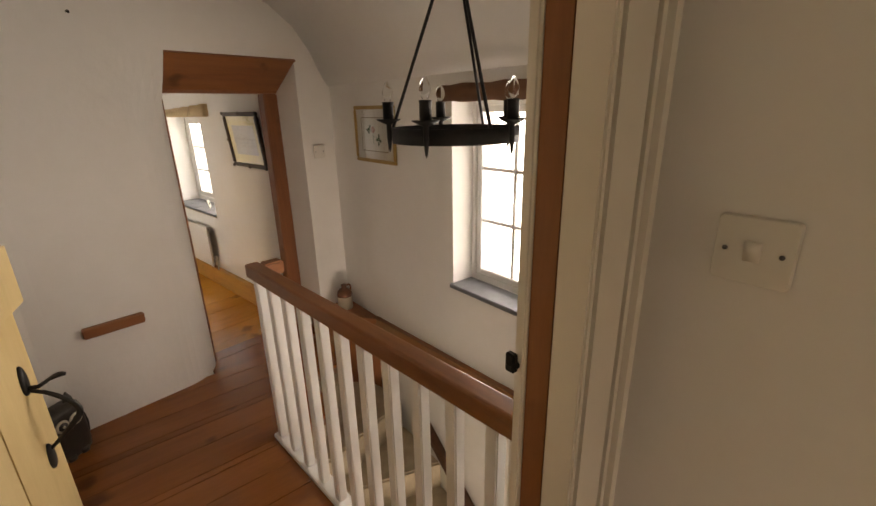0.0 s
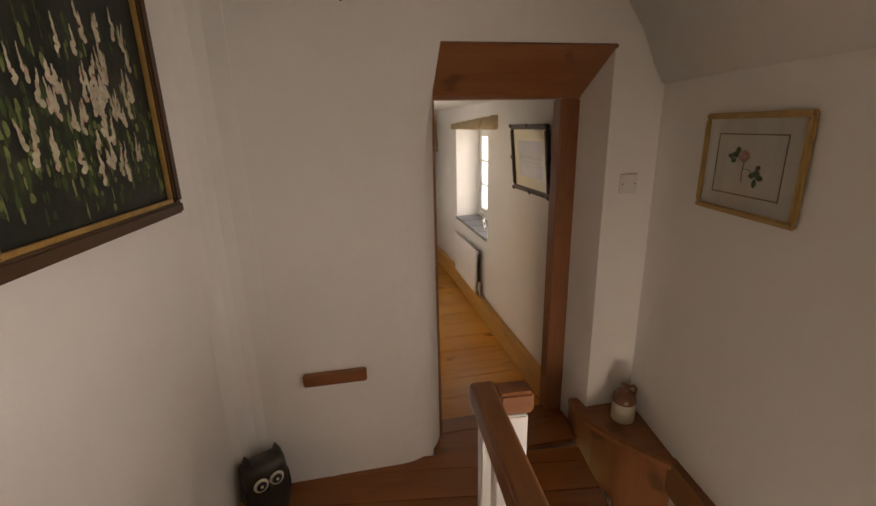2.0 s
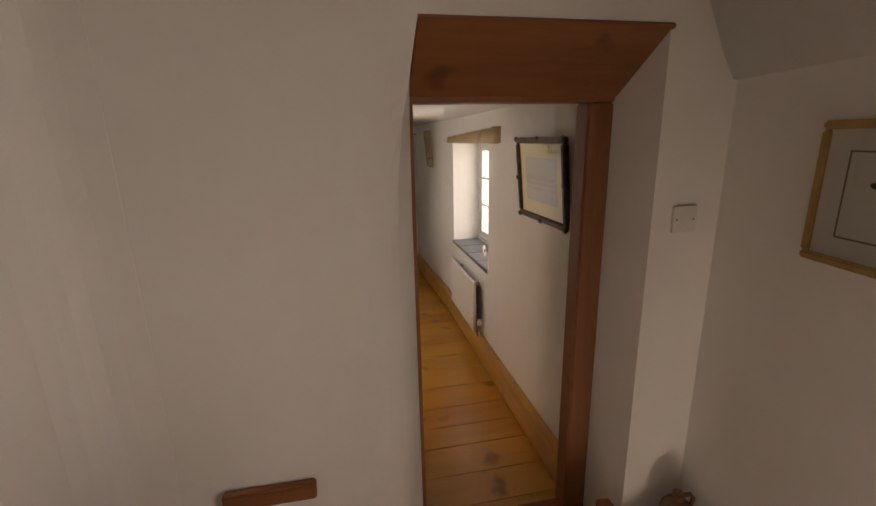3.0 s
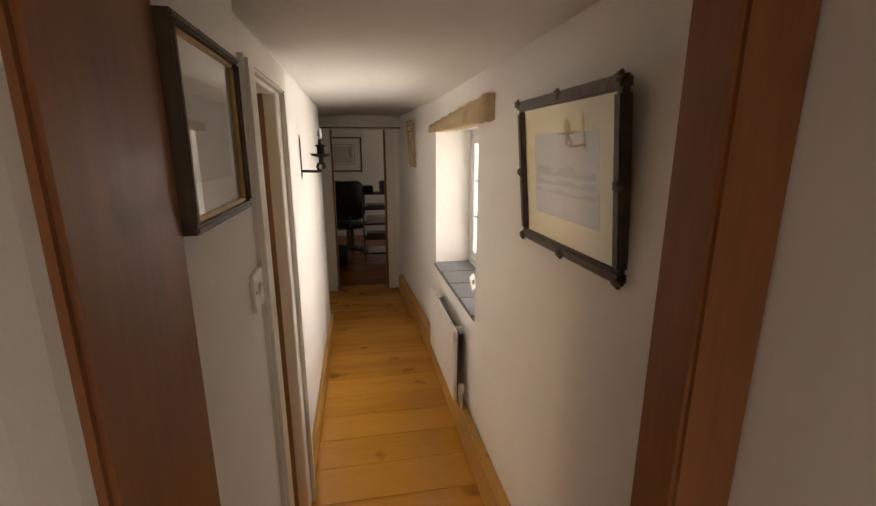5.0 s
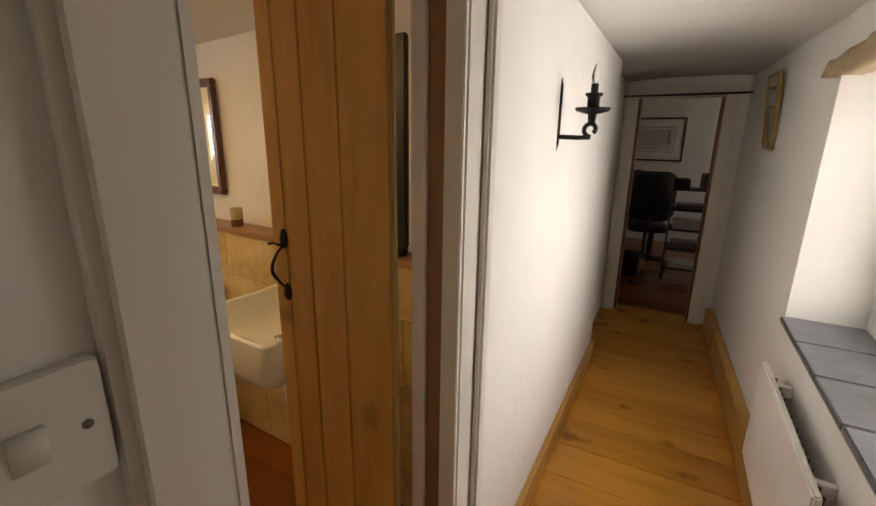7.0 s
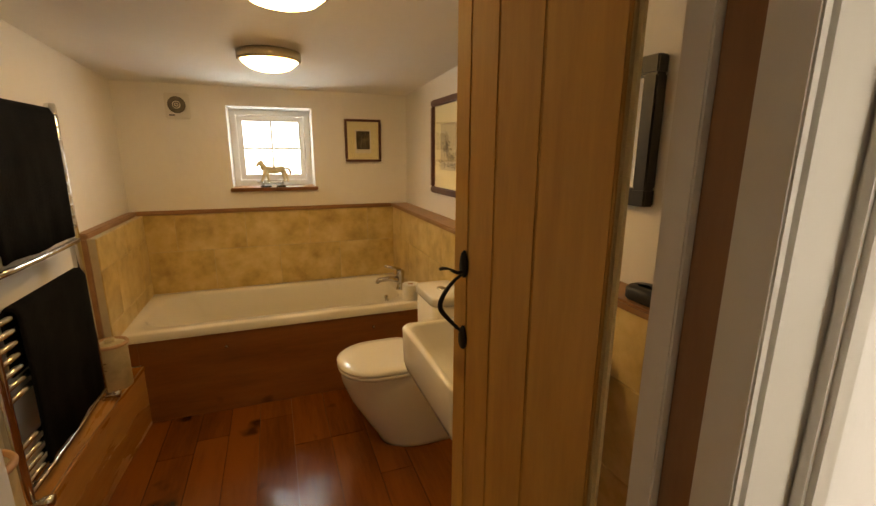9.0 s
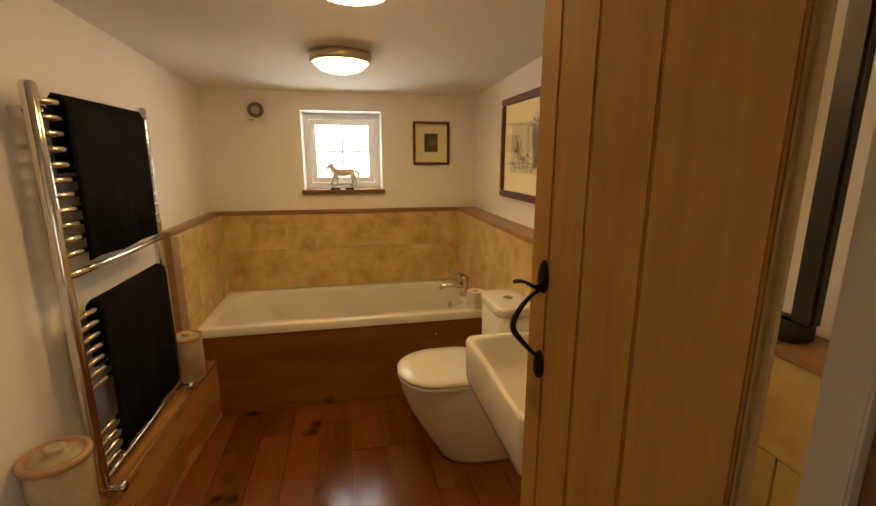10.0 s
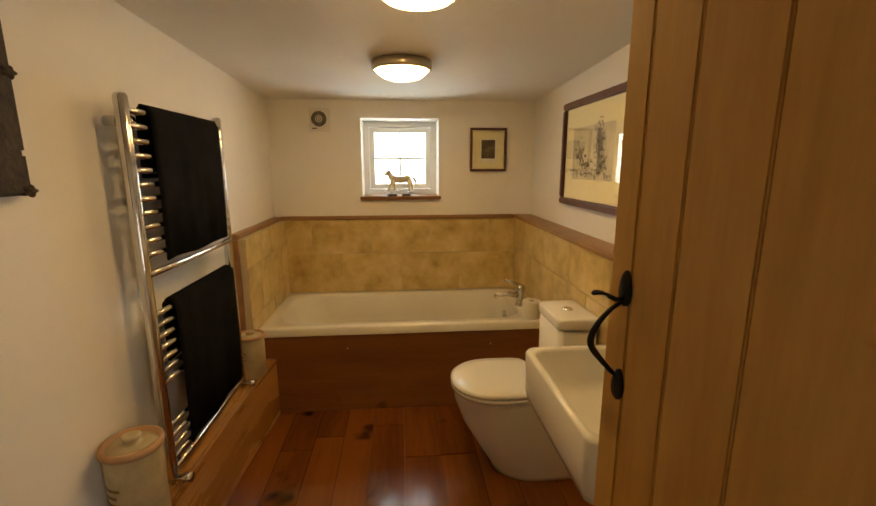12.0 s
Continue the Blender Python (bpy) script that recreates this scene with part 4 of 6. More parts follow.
for k in range(4):
    x = -0.22 + 0.055 * k
    blob(b5, x, 0.17, 0.0035, 0.11, -0.0192, k + 1500)
tagged(part("painted_buds", b4, PETALP, p1, "pinkish painted buds"), "pinkish painted buds", kind="stuff")
tagged(part("painted_sprigs", b5, STEML, p1, "light green painted sprigs"), "light green painted sprigs", kind="stuff")
tagged(part("painted_flowers", b1, PETAL, p1, "pale cream painted blossoms"), "pale cream painted blossoms", kind="stuff")
tagged(part("painted_leaves", b2, STEMG, p1, "dark green painted leaves"), "dark green painted leaves", kind="stuff")


def line_border(parent, w, h, t, y, material, cx=0.0, cz=0.0):
    bm = bmesh.new()
    for x0, x1, z0, z1 in ((-w, w, h - t, h), (-w, w, -h, -h + t), (-w, -w + t, -h + t, h - t), (w - t, w, -h + t, h - t)):
        box(bm, cx + x0, cx + x1, y - 0.001, y, cz + z0, cz + z1)
    return part("mount_line", bm, material, parent)


line_border(p2, 0.145, 0.098, 0.004, -0.0095, LINEB)
b1, b2, b3 = bmesh.new(), bmesh.new(), bmesh.new()
for j in range(9):
    a = j * 2.4
    blob(b1, -0.012 + 0.012 * math.cos(a), 0.028 + 0.011 * math.sin(a), 0.010, 0.009, -0.0105 - 0.0001 * j, j)
for j, (x, z, rx, rz) in enumerate(((-0.055, 0.032, 0.016, 0.010), (-0.075, 0.026, 0.012, 0.008), (-0.045, 0.046, 0.010, 0.012), (-0.06, 0.012, 0.012, 0.009), (0.045, -0.022, 0.015, 0.011), (0.062, -0.035, 0.017, 0.009), (0.042, -0.052, 0.010, 0.014), (0.028, -0.030, 0.012, 0.009), (0.05, -0.005, 0.010, 0.010))):
    blob(b2, x, z, rx, rz, -0.0103 - 0.0001 * j, j + 50)
tube(b3, [(-0.012, -0.0103, 0.02), (-0.016, -0.0103, -0.03), (-0.012, -0.0103, -0.055)], 0.0012, 6)
tube(b3, [(-0.014, -0.0103, -0.012), (0.01, -0.0103, -0.012), (0.04, -0.0103, -0.028)], 0.001, 6)
tube(b3, [(-0.014, -0.0103, 0.01), (-0.035, -0.0103, 0.02), (-0.06, -0.0103, 0.026)], 0.001, 6)
part("painted_rose", b1, PETALP, p2, "pink painted rose")
part("painted_leaves", b2, STEMG, p2, "green painted leaves")
part("painted_stem", b3, STEMG, p2)

HILL0 = mottled("brown_wash", (0.36, 0.32, 0.27), (0.48, 0.44, 0.38), 9, 0.8, 0, 0)
HILL1 = mottled("grey_wash", (0.33, 0.31, 0.29), (0.47, 0.45, 0.41), 9, 0.8, 0, 0)

# etchings: trees, ruin and water in loose dark strokes
def strokes(parent, w, h, y, seed, masses):
    r2 = random.Random(seed)
    bm = bmesh.new()
    for cx, cz, sx, sz, n in masses:
        for j in range(n):
            blob(bm, cx + r2.gauss(0, sx), cz + r2.gauss(0, sz), r2.uniform(0.004, 0.016) * w * 2, r2.uniform(0.004, 0.018) * h * 2, y - 0.00002 * (j % 20), seed * 100 + j)
    return tagged(part("drawing", bm, INK, parent), "loose dark etched strokes", kind="stuff")


strokes(p6, 0.30, 0.20, -0.0150, 3, ((0.075, 0.055, 0.022, 0.050, 150), (0.105, -0.01, 0.012, 0.05, 70), (-0.115, -0.005, 0.024, 0.032, 120), (-0.06, -0.055, 0.04, 0.010, 70), (0.0, -0.095, 0.12, 0.010, 110), (0.14, -0.05, 0.02, 0.030, 50)))
bm = bmesh.new()
r2 = random.Random(77)
for k in range(46):
    x0 = 0.085 + r2.uniform(-0.03, 0.03)
    a = radians(90 + r2.gauss(0, 22))
    l = r2.uniform(0.03, 0.085)
    z0 = r2.uniform(0.0, 0.07)
    tube(bm, [(x0, -0.0158, z0), (x0 + 0.5 * l * math.cos(a), -0.0158, z0 + 0.5 * l), (x0 + l * math.cos(a) * 1.3, -0.0158, z0 + l * 0.9)], [0.0011, 0.0008, 0.0004], 4)
for x0 in (0.070, 0.085, 0.104):
    tube(bm, [(x0, -0.0158, -0.095), (x0 + 0.004, -0.0158, 0.0), (x0, -0.0158, 0.09)], [0.005, 0.0035, 0.001], 5)
for v in bm.verts:
    v.co.y = -0.0156 + (v.co.y + 0.0158) * 0.12
tagged(part("etched_branches", bm, INK, p6), "fine bare etched branches", kind="stuff")
boxpart("inner_mount", PAPERW, p7, (-0.056, 0.056, -0.0158, -0.0148, -0.085, 0.074), 0.0, "white inner mount")
boxpart("dark_print", PICM_DARK, p7, (-0.046, 0.046, -0.0168, -0.0159, -0.058, 0.064), 0.0, "dark sepia print")
# faint hills and shore in the watercolour
for k, (z, amp, t, c) in enumerate(((0.02, 0.010, 0.020, HILL0), (-0.012, 0.006, 0.012, HILL1), (-0.040, 0.005, 0.007, HILL0))):
    bm = bmesh.new()
    top = [(-0.165 + 0.33 * i / 24, z + amp * math.sin(i * 0.55 + k) + amp * 0.5 * math.sin(i * 1.3)) for i in range(25)]
    lo = [bm.verts.new((x, -0.0152 - 0.0002 * k, z - t)) for x, _ in top]
    hi = [bm.verts.new((x, -0.0152 - 0.0002 * k, zz)) for x, zz in top]
    for i in range(24):
        bm.faces.new((lo[i], lo[i + 1], hi[i + 1], hi[i]))
    part("painted_hills", bm, c, p3, "faint brown wash of hills")

# carved scrolls on the dark frames
for pic, w, h, sz in ((p3, 0.555, 0.425, 1.0), (p8, 0.66, 0.51, 1.0)):
    for x, z in ((-w / 2, h / 2), (w / 2, h / 2), (-w / 2, -h / 2), (w / 2, -h / 2), (0, h / 2), (0, -h / 2), (-w / 2, 0), (w / 2, 0)):
        bm = bmesh.new()
        prof = [(0.0, 0.0), (0.013 * sz, 0.0), (0.011 * sz, 0.006), (0.006 * sz, 0.009), (0.0, 0.010)]
        rings = [[(x * 0.97 + r * (1 + 0.22 * math.cos(5 * t)) * math.cos(t) * 1.5, -0.027 - d, z * 0.965 + r * (1 + 0.22 * math.cos(5 * t)) * math.sin(t)) for t in [2 * math.pi * i / 20 for i in range(20)]] for r, d in prof[1:4]]
        sweep(bm, rings)
        part("carving", bm, DARKF if pic is p3 else CARVED, pic, "carved scroll ornament", True)


# ---------------------------------------------------------------- landing things
# Wrought iron ring chandelier
ch = thing("chandelier", "black wrought iron ring chandelier with candle lamps", "chandelier", pose(1.512, 0.955, 1.47))
RR = 0.196
bm = bmesh.new()
seg = 48
sweep(bm, [[((RR + a) * math.cos(2 * math.pi * i / seg), (RR + a) * math.sin(2 * math.pi * i / seg), z) for i in range(seg)] for a, z in ((0, -0.022), (0, 0.022), (-0.006, 0.022), (-0.006, -0.022), (0, -0.022))], False)
part("ring", bm, IRON, ch)
for k in range(5):
    a = radians(72 * k + 62)
    cx, cy = (RR + 0.012) * math.cos(a), (RR + 0.012) * math.sin(a)
    bm = bmesh.new()
    lathe(bm, [(0.0, -0.055), (0.004, -0.045), (0.008, -0.01), (0.008, 0.03), (0.036, 0.043), (0.039, 0.047), (0.010, 0.045), (0.010, 0.05)], 14, (cx, cy, 0))
    arm = part("drip_pan", bm, IRON, ch)
    bm = bmesh.new()
    lathe(bm, [(0.017, 0.046), (0.017, 0.094), (0.019, 0.097), (0.012, 0.098)], 14, (cx, cy, 0))
    part("lamp_sleeve", bm, IRON, arm, "black candle sleeve")
    bm = bmesh.new()
    lathe(bm, [(0.008, 0.10), (0.014, 0.113), (0.016, 0.125), (0.012, 0.140), (0.004, 0.154), (0.0, 0.156)], 14, (cx, cy, 0))
    part("bulb", bm, BULB, arm, "clear unlit candle bulb")
for k in range(3):
    a = radians(120 * k + 138)
    bm = bmesh.new()
    tube(bm, [((RR - 0.003) * math.cos(a), (RR - 0.003) * math.sin(a), 0.02), (0.012 * math.cos(a), 0.012 * math.sin(a), 0.50)], 0.005)
    part("hanging_rod", bm, IRON, ch)
bm = bmesh.new()
lathe(bm, [(0.0, 0.50), (0.018, 0.50), (0.018, 0.53), (0.006, 0.54), (0.006, 0.70), (0.03, 0.70), (0.035, 0.72), (0.0, 0.725)], 14)
part("hook", bm, IRON, ch)

# Owl figure
bm = bmesh.new()
rings = []
for z, rx, ry in ((0.0, 0.070, 0.050), (0.008, 0.078, 0.056), (0.05, 0.084, 0.060), (0.12, 0.086, 0.060), (0.18, 0.085, 0.057), (0.225, 0.084, 0.052), (0.245, 0.080, 0.044), (0.252, 0.060, 0.028), (0.253, 0.0, 0.0)):
    rings.append([(rx * math.copysign(abs(math.cos(t)) ** 0.45, math.cos(t)), ry * math.copysign(abs(math.sin(t)) ** 0.55, math.sin(t)), z) for t in [2 * math.pi * i / 28 for i in range(28)]])
sweep(bm, rings)
for sgn in (-1, 1):
    sweep(bm, [[(sgn * 0.058 + w * math.cos(t), 0.6 * w * math.sin(t), z) for t in [2 * math.pi * i / 8 for i in range(8)]] for w, z in ((0.025, 0.235), (0.020, 0.262), (0.010, 0.282), (0.003, 0.296))])
    sweep(bm, [[(sgn * 0.082 + w * 0.35 * math.cos(t), -0.012 + w * math.sin(t), z) for t in [2 * math.pi * i / 12 for i in range(12)]] for w, z in ((0.006, 0.035), (0.026, 0.065), (0.036, 0.12), (0.030, 0.165), (0.008, 0.19))])
    sweep(bm, [[(sgn * 0.030 + 0.018 * math.cos(t), -0.056 + w * math.sin(t), z) for t in [2 * math.pi * i / 8 for i in range(8)]] for w, z in ((0.010, 0.001), (0.012, 0.012), (0.004, 0.022))])
sweep(bm, [[(w * math.cos(t), -0.058 + d + 0.4 * w * math.sin(t), z) for t in [2 * math.pi * i / 8 for i in range(8)]] for w, d, z in ((0.010, 0.0, 0.176), (0.008, -0.010, 0.165), (0.001, -0.010, 0.148))])
ow = tagged(new("owl_figure", finish(bm, "owl_figure", OWLM)), "dark glazed owl figure with pale ringed eyes on the floor", "figure")
ow.data.materials.append(WAX)
ow.data.materials.append(BLACKP)
bm = bmesh.new()
bm.from_mesh(ow.data)
for s in (-1, 1):
    for r0, y0, mi in ((0.029, -0.064, 1), (0.020, -0.068, 2), (0.006, -0.071, 1)):
        before = len(bm.faces)
        sweep(bm, [[(s * 0.030 + r0 * math.cos(t), y0 + 0.006, 0.185 + r0 * math.sin(t)) for t in [2 * math.pi * i / 16 for i in range(16)]], [(s * 0.030 + r0 * 0.9 * math.cos(t), y0, 0.185 + r0 * 0.9 * math.sin(t)) for t in [2 * math.pi * i / 16 for i in range(16)]]])
        bm.faces.ensure_lookup_table()
        for f in list(bm.faces)[before:]:
            f.material_index = mi
bm.to_mesh(ow.data)
bm.free()
ow.matrix_world = pose(0.268, 2.360, 0.0, 0, 0, 38) @ Matrix.Scale(1.04, 4)

# Wooden block and hooks on the far wall
bm = bmesh.new()
box(bm, -0.600, -0.335, -0.535, -0.501, 0.492, 0.545, 0.005)
ob = tagged(new("wall_block", finish(bm, "wall_block", MAHOGX)), "short stained wooden batten fixed to the plaster wall", "batten")
ob.matrix_world = MC @ pose(0, 0, 0, 0, 0.6, 0)
for v in (-0.558, -0.319):
    bm = bmesh.new()
    tube(bm, [(v, -0.500, 1.975), (v, -0.520, 1.972), (v, -0.526, 1.966)], [0.006, 0.006, 0.004], 8)
    ob = tagged(new("wall_nail", finish(bm, "wall_nail", IRON)), "small dark nail in the plaster wall", "nail", "nails in the landing wall")
    ob.matrix_world = MC


# Switch plates: local x right, z up, wall at y = 0, room towards -y
def plate(name, label, m, rockers=1, blank=False):
    root = thing(name, label, "switch", m)
    bm = bmesh.new()
    pts = rounded(0.086, 0.086, 0.006, 4)
    sweep(bm, [[(a, 0, b) for a, b in pts], [(a, -0.006, b) for a, b in pts], [(a * 0.965, -0.009, b * 0.965) for a, b in pts]])
    part("cover_plate", bm, PLASTIC, root)
    for f in root.children[0].data.polygons:
        f.use_smooth = False
    for s in (-0.030, 0.030):
        bm = bmesh.new()
        tube(bm, [(s, -0.007, 0), (s, -0.0098, 0)], 0.0032, 10)
        part("screw", bm, GREYM, root, "small dark screw")
    if not blank:
        bm = bmesh.new()
        sweep(bm, [[(-0.009, -0.008, z), (0.009, -0.008, z), (0.009, y, z), (-0.009, y, z)] for z, y in ((-0.013, -0.009), (0.0, -0.012), (0.013, -0.015))])
        part("rocker", bm, PLASTIC, root, "white rocker")
    return root


plate("light_switch", "white plastic light switch beside the bathroom door", MC @ pose(0.019, 0.286, 1.102, 0, 0, 90))
plate("blank_plate", "white blank switch plate beside the doorway", MC @ pose(0.866, -0.501, 1.283, 0, 0, 0), blank=True)
plate("light_switch", "white plastic light switch on the bedroom wall", pose(1.204, 0.060, 1.372, 0, 0, -90))
sock = thing("wall_socket", "white socket low on the landing wall", "socket", pose(0.196, 2.12, 0.20, 0, 0, 92.6))
boxpart("cover_plate", PLASTIC, sock, (-0.043, 0.043, -0.012, 0, -0.043, 0.043), 0.004)
boxpart("plug", PLASTIC, sock, (-0.024, 0.024, -0.045, -0.012, -0.026, 0.022), 0.006, "white plug")

# Stoneware jug on the corner ledge
jg = thing("stoneware_jug", "brown and cream stoneware jug on the wooden ledge", "jug", pose(1.905, 2.615, 0.156))
bm = bmesh.new()
lathe(bm, [(0.0, 0.0), (0.050, 0.0), (0.054, 0.006), (0.054, 0.098), (0.0, 0.098)], 24)
part("body", bm, mottled("cream_glaze", (0.56, 0.49, 0.36), (0.64, 0.58, 0.45), 8, 0.3), jg, "cream glazed lower body")
bm = bmesh.new()
lathe(bm, [(0.0540, 0.098), (0.0545, 0.112), (0.050, 0.130), (0.036, 0.148), (0.020, 0.158), (0.016, 0.166), (0.021, 0.172), (0.021, 0.184), (0.012, 0.185), (0.0, 0.178)], 24)
part("shoulder", bm, STONEB, jg, "brown glazed shoulder and neck")
bm = bmesh.new()
tube(bm, [(0.017, 0, 0.172), (0.040, 0, 0.178), (0.054, 0, 0.160), (0.050, 0, 0.130)], 0.007, 8)
part("handle", bm, STONEB, jg, "brown loop handle")

# ---------------------------------------------------------------- corridor things
# Radiator
rd = thing("radiator", "white steel panel radiator under the corridor window", "radiator", MC)
bm = bmesh.new()
box(bm, 0.722, 0.744, 1.385, 2.14, 0.055, 0.470, 0.006)
part("panel", bm, RADW, rd)
for y in (1.50, 2.02):
    boxpart("wall_bracket", RADW, rd, (0.744, 0.800, y - 0.012, y + 0.012, 0.40, 0.44), 0.002)
for k in range(18):
    y = 1.44 + 0.037 * k
    boxpart("convector_fin", GREYM, rd, (0.744, 0.764, y - 0.002, y + 0.002, 0.08, 0.44), 0.0)
bm = bmesh.new()
lathe(bm, [(0.0, 0.0), (0.016, 0.0), (0.017, 0.035), (0.013, 0.05), (0.0, 0.052)], 14, (0.757, 1.345, 0.125))
lathe(bm, [(0.0, -0.05), (0.010, -0.05), (0.010, 0.0), (0.0, 0.0)], 12, (0.757, 1.345, 0.125))
tube(bm, [(0.757, 1.345, 0.09), (0.757, 1.392, 0.09)], 0.009)
part("valve", bm, PLASTIC, rd, "white thermostatic valve")
bm = bmesh.new()
tube(bm, [(0.757, 1.345, 0.08), (0.757, 1.345, 0.025)], 0.007)
part("pipe", bm, RADW, rd)

# Frame of cards on the sill
sc = thing("sill_card", "small white card standing on the slate sill", "card", MC @ pose(0.905, 1.66, 0.602, -12, 0, 60))
boxpart("board", PAPERW, sc, (-0.045, 0.045, -0.004, 0.004, 0.0, 0.085), 0.002)
boxpart("print", INK, sc, (-0.022, 0.022, -0.0052, -0.004, 0.03, 0.055), 0.0, "grey printed bar")

# Wall sconce
sn = thing("wall_sconce", "black wrought iron candle sconce on the corridor wall", "sconce", MC @ pose(-0.032, 1.725, 1.36, 0, 0, 90))
bm = bmesh.new()
pts = [(-0.010, -0.10), (0.010, -0.10), (0.010, 0.10), (-0.010, 0.10)]
sweep(bm, [[(0.0, 0.0, -0.118)] * 4, [(a, y, -0.09) for a, y in ((-0.009, 0), (0.009, 0), (0.009, -0.005), (-0.009, -0.005))], [(a, y, 0.09) for a, y in ((-0.009, 0), (0.009, 0), (0.009, -0.005), (-0.009, -0.005))], [(0.0, 0.0, 0.118)] * 4], False)
part("backplate", bm, IRON, sn)
bm = bmesh.new()
arm = [(0, -0.004, -0.07), (0, -0.07, -0.072), (0, -0.105, -0.070)]
for j in range(10):
    a = radians(-90 + 36 * j)
    arm.append((0, -0.105 - 0.0 + 0.024 * math.cos(a) * (1 - j * 0.05), -0.046 + 0.024 * math.sin(a) * (1 - j * 0.05)))
tube(bm, arm, 0.0075)
part("arm", bm, IRON, sn, "scrolled iron arm")
bm = bmesh.new()
lathe(bm, [(0.0, -0.03), (0.011, -0.026), (0.014, 0.0), (0.050, 0.010), (0.056, 0.020), (0.052, 0.020), (0.016, 0.012)], 20, (0, -0.105, 0))
lathe(bm, [(0.019, 0.010), (0.019, 0.052), (0.027, 0.058), (0.027, 0.064), (0.014, 0.066), (0.0, 0.064)], 16, (0, -0.105, 0))
part("drip_pan", bm, IRON, sn)
bm = bmesh.new()
lathe(bm, [(0.0115, 0.060), (0.0115, 0.092), (0.0, 0.094)], 16, (0, -0.105, 0))
slv = part("candle_sleeve", bm, IRON, sn, "black candle sleeve")
bm = bmesh.new()
lathe(bm, [(0.006, 0.092), (0.013, 0.110), (0.012, 0.124), (0.004, 0.150), (0.0, 0.154)], 14, (0, -0.105, 0))
part("bulb", bm, BULB, slv, "clear unlit candle bulb")

# Curtain rod before the study door
cr = thing("curtain_rod", "thin black curtain rod over the study doorway", "curtain rod", MC)
bm = bmesh.new()
tube(bm, [(-0.105, 4.05, 1.613), (0.728, 4.05, 1.616)], 0.007)
part("rod", bm, IRON, cr)

# ---------------------------------------------------------------- study things
dk = thing("desk", "dark wooden desk piled with papers", "desk", MC @ pose(-0.35, 6.4, ZC - 0.01))
boxpart("desktop", DARKF, dk, (-0.7, 0.55, -0.3, 0.3, 0.70, 0.735), 0.004)
for x in (-0.66, 0.50):
    for y in (-0.26, 0.26):
        boxpart("leg", DARKF, dk, (x - 0.025, x + 0.025, y - 0.025, y + 0.025, 0, 0.70), 0.004)
rnd = random.Random(5)
for k in range(14):
    x, y = rnd.uniform(-0.3, 0.48), rnd.uniform(-0.22, 0.22)
    bm = bmesh.new()
    h = rnd.uniform(0.03, 0.20)
    box(bm, -0.11, 0.11, -0.14, 0.14, 0, h, 0.004)
    ob = tagged(new("paper_stack", finish(bm, "paper_stack", PAPERW if k % 3 == 0 else BLACKP)), "stack of papers and files on the desk" if k % 3 == 0 else "black file box on the desk", "papers", "papers on the desk")
    ob.matrix_world = MC @ pose(-0.35 + x, 6.4 + y, ZC - 0.01 + 0.735, 0, 0, rnd.uniform(-25, 25))
oc = thing("office_chair", "black office chair on a five-star base", "office chair", MC @ pose(0.10, 5.90, ZC - 0.01, 0, 0, 190))
bm = bmesh.new()
sweep(bm, [[(a, b, z) for a, b in rounded(0.44 * s, 0.42 * s, 0.08, 5)] for z, s in ((0.42, 0.94), (0.44, 1.0), (0.48, 1.0), (0.50, 0.92))])
part("seat", bm, BLACKP, oc)
bm = bmesh.new()
sweep(bm, [[(a, 0.20 + 0.02 * y + 0.05 * (b / 0.25) ** 2 * 0, 0.84 + b) for a, b in rounded(0.46, 0.56, 0.12, 5)] for y in (-1, 1)])
part("backrest", bm, BLACKP, oc)
bm = bmesh.new()
tube(bm, [(0, 0, 0.08), (0, 0, 0.42)], 0.025)
tube(bm, [(0, 0.1, 0.43), (0, 0.22, 0.46), (0, 0.22, 0.62)], 0.02)
part("column", bm, GREYM, oc)
for k in range(5):
    a = radians(72 * k)
    bm = bmesh.new()
    tube(bm, [(0, 0, 0.10), (0.28 * math.cos(a), 0.28 * math.sin(a), 0.06)], [0.022, 0.014])
    leg = part("base_leg", bm, BLACKP, oc)
    bm = bmesh.new()
    tube(bm, [(0.28 * math.cos(a) - 0.02 * math.sin(a), 0.28 * math.sin(a) + 0.02 * math.cos(a), 0.028), (0.28 * math.cos(a) + 0.02 * math.sin(a), 0.28 * math.sin(a) - 0.02 * math.cos(a), 0.028)], 0.028, 12)
    part("castor", bm, BLACKP, leg)
rk = thing("shelf_rack", "black metal rack with trays and papers", "rack", MC @ pose(0.50, 5.45, ZC - 0.01))
for x in (-0.17, 0.17):
    for y in (-0.14, 0.14):
        bm = bmesh.new()
        tube(bm, [(x, y, 0.0), (x, y, 0.98)], 0.010)
        part("post", bm, GREYM, rk)
for z in (0.12, 0.33, 0.54, 0.75, 0.96):
    boxpart("shelf", BLACKP, rk, (-0.18, 0.18, -0.15, 0.15, z, z + 0.018), 0.004)
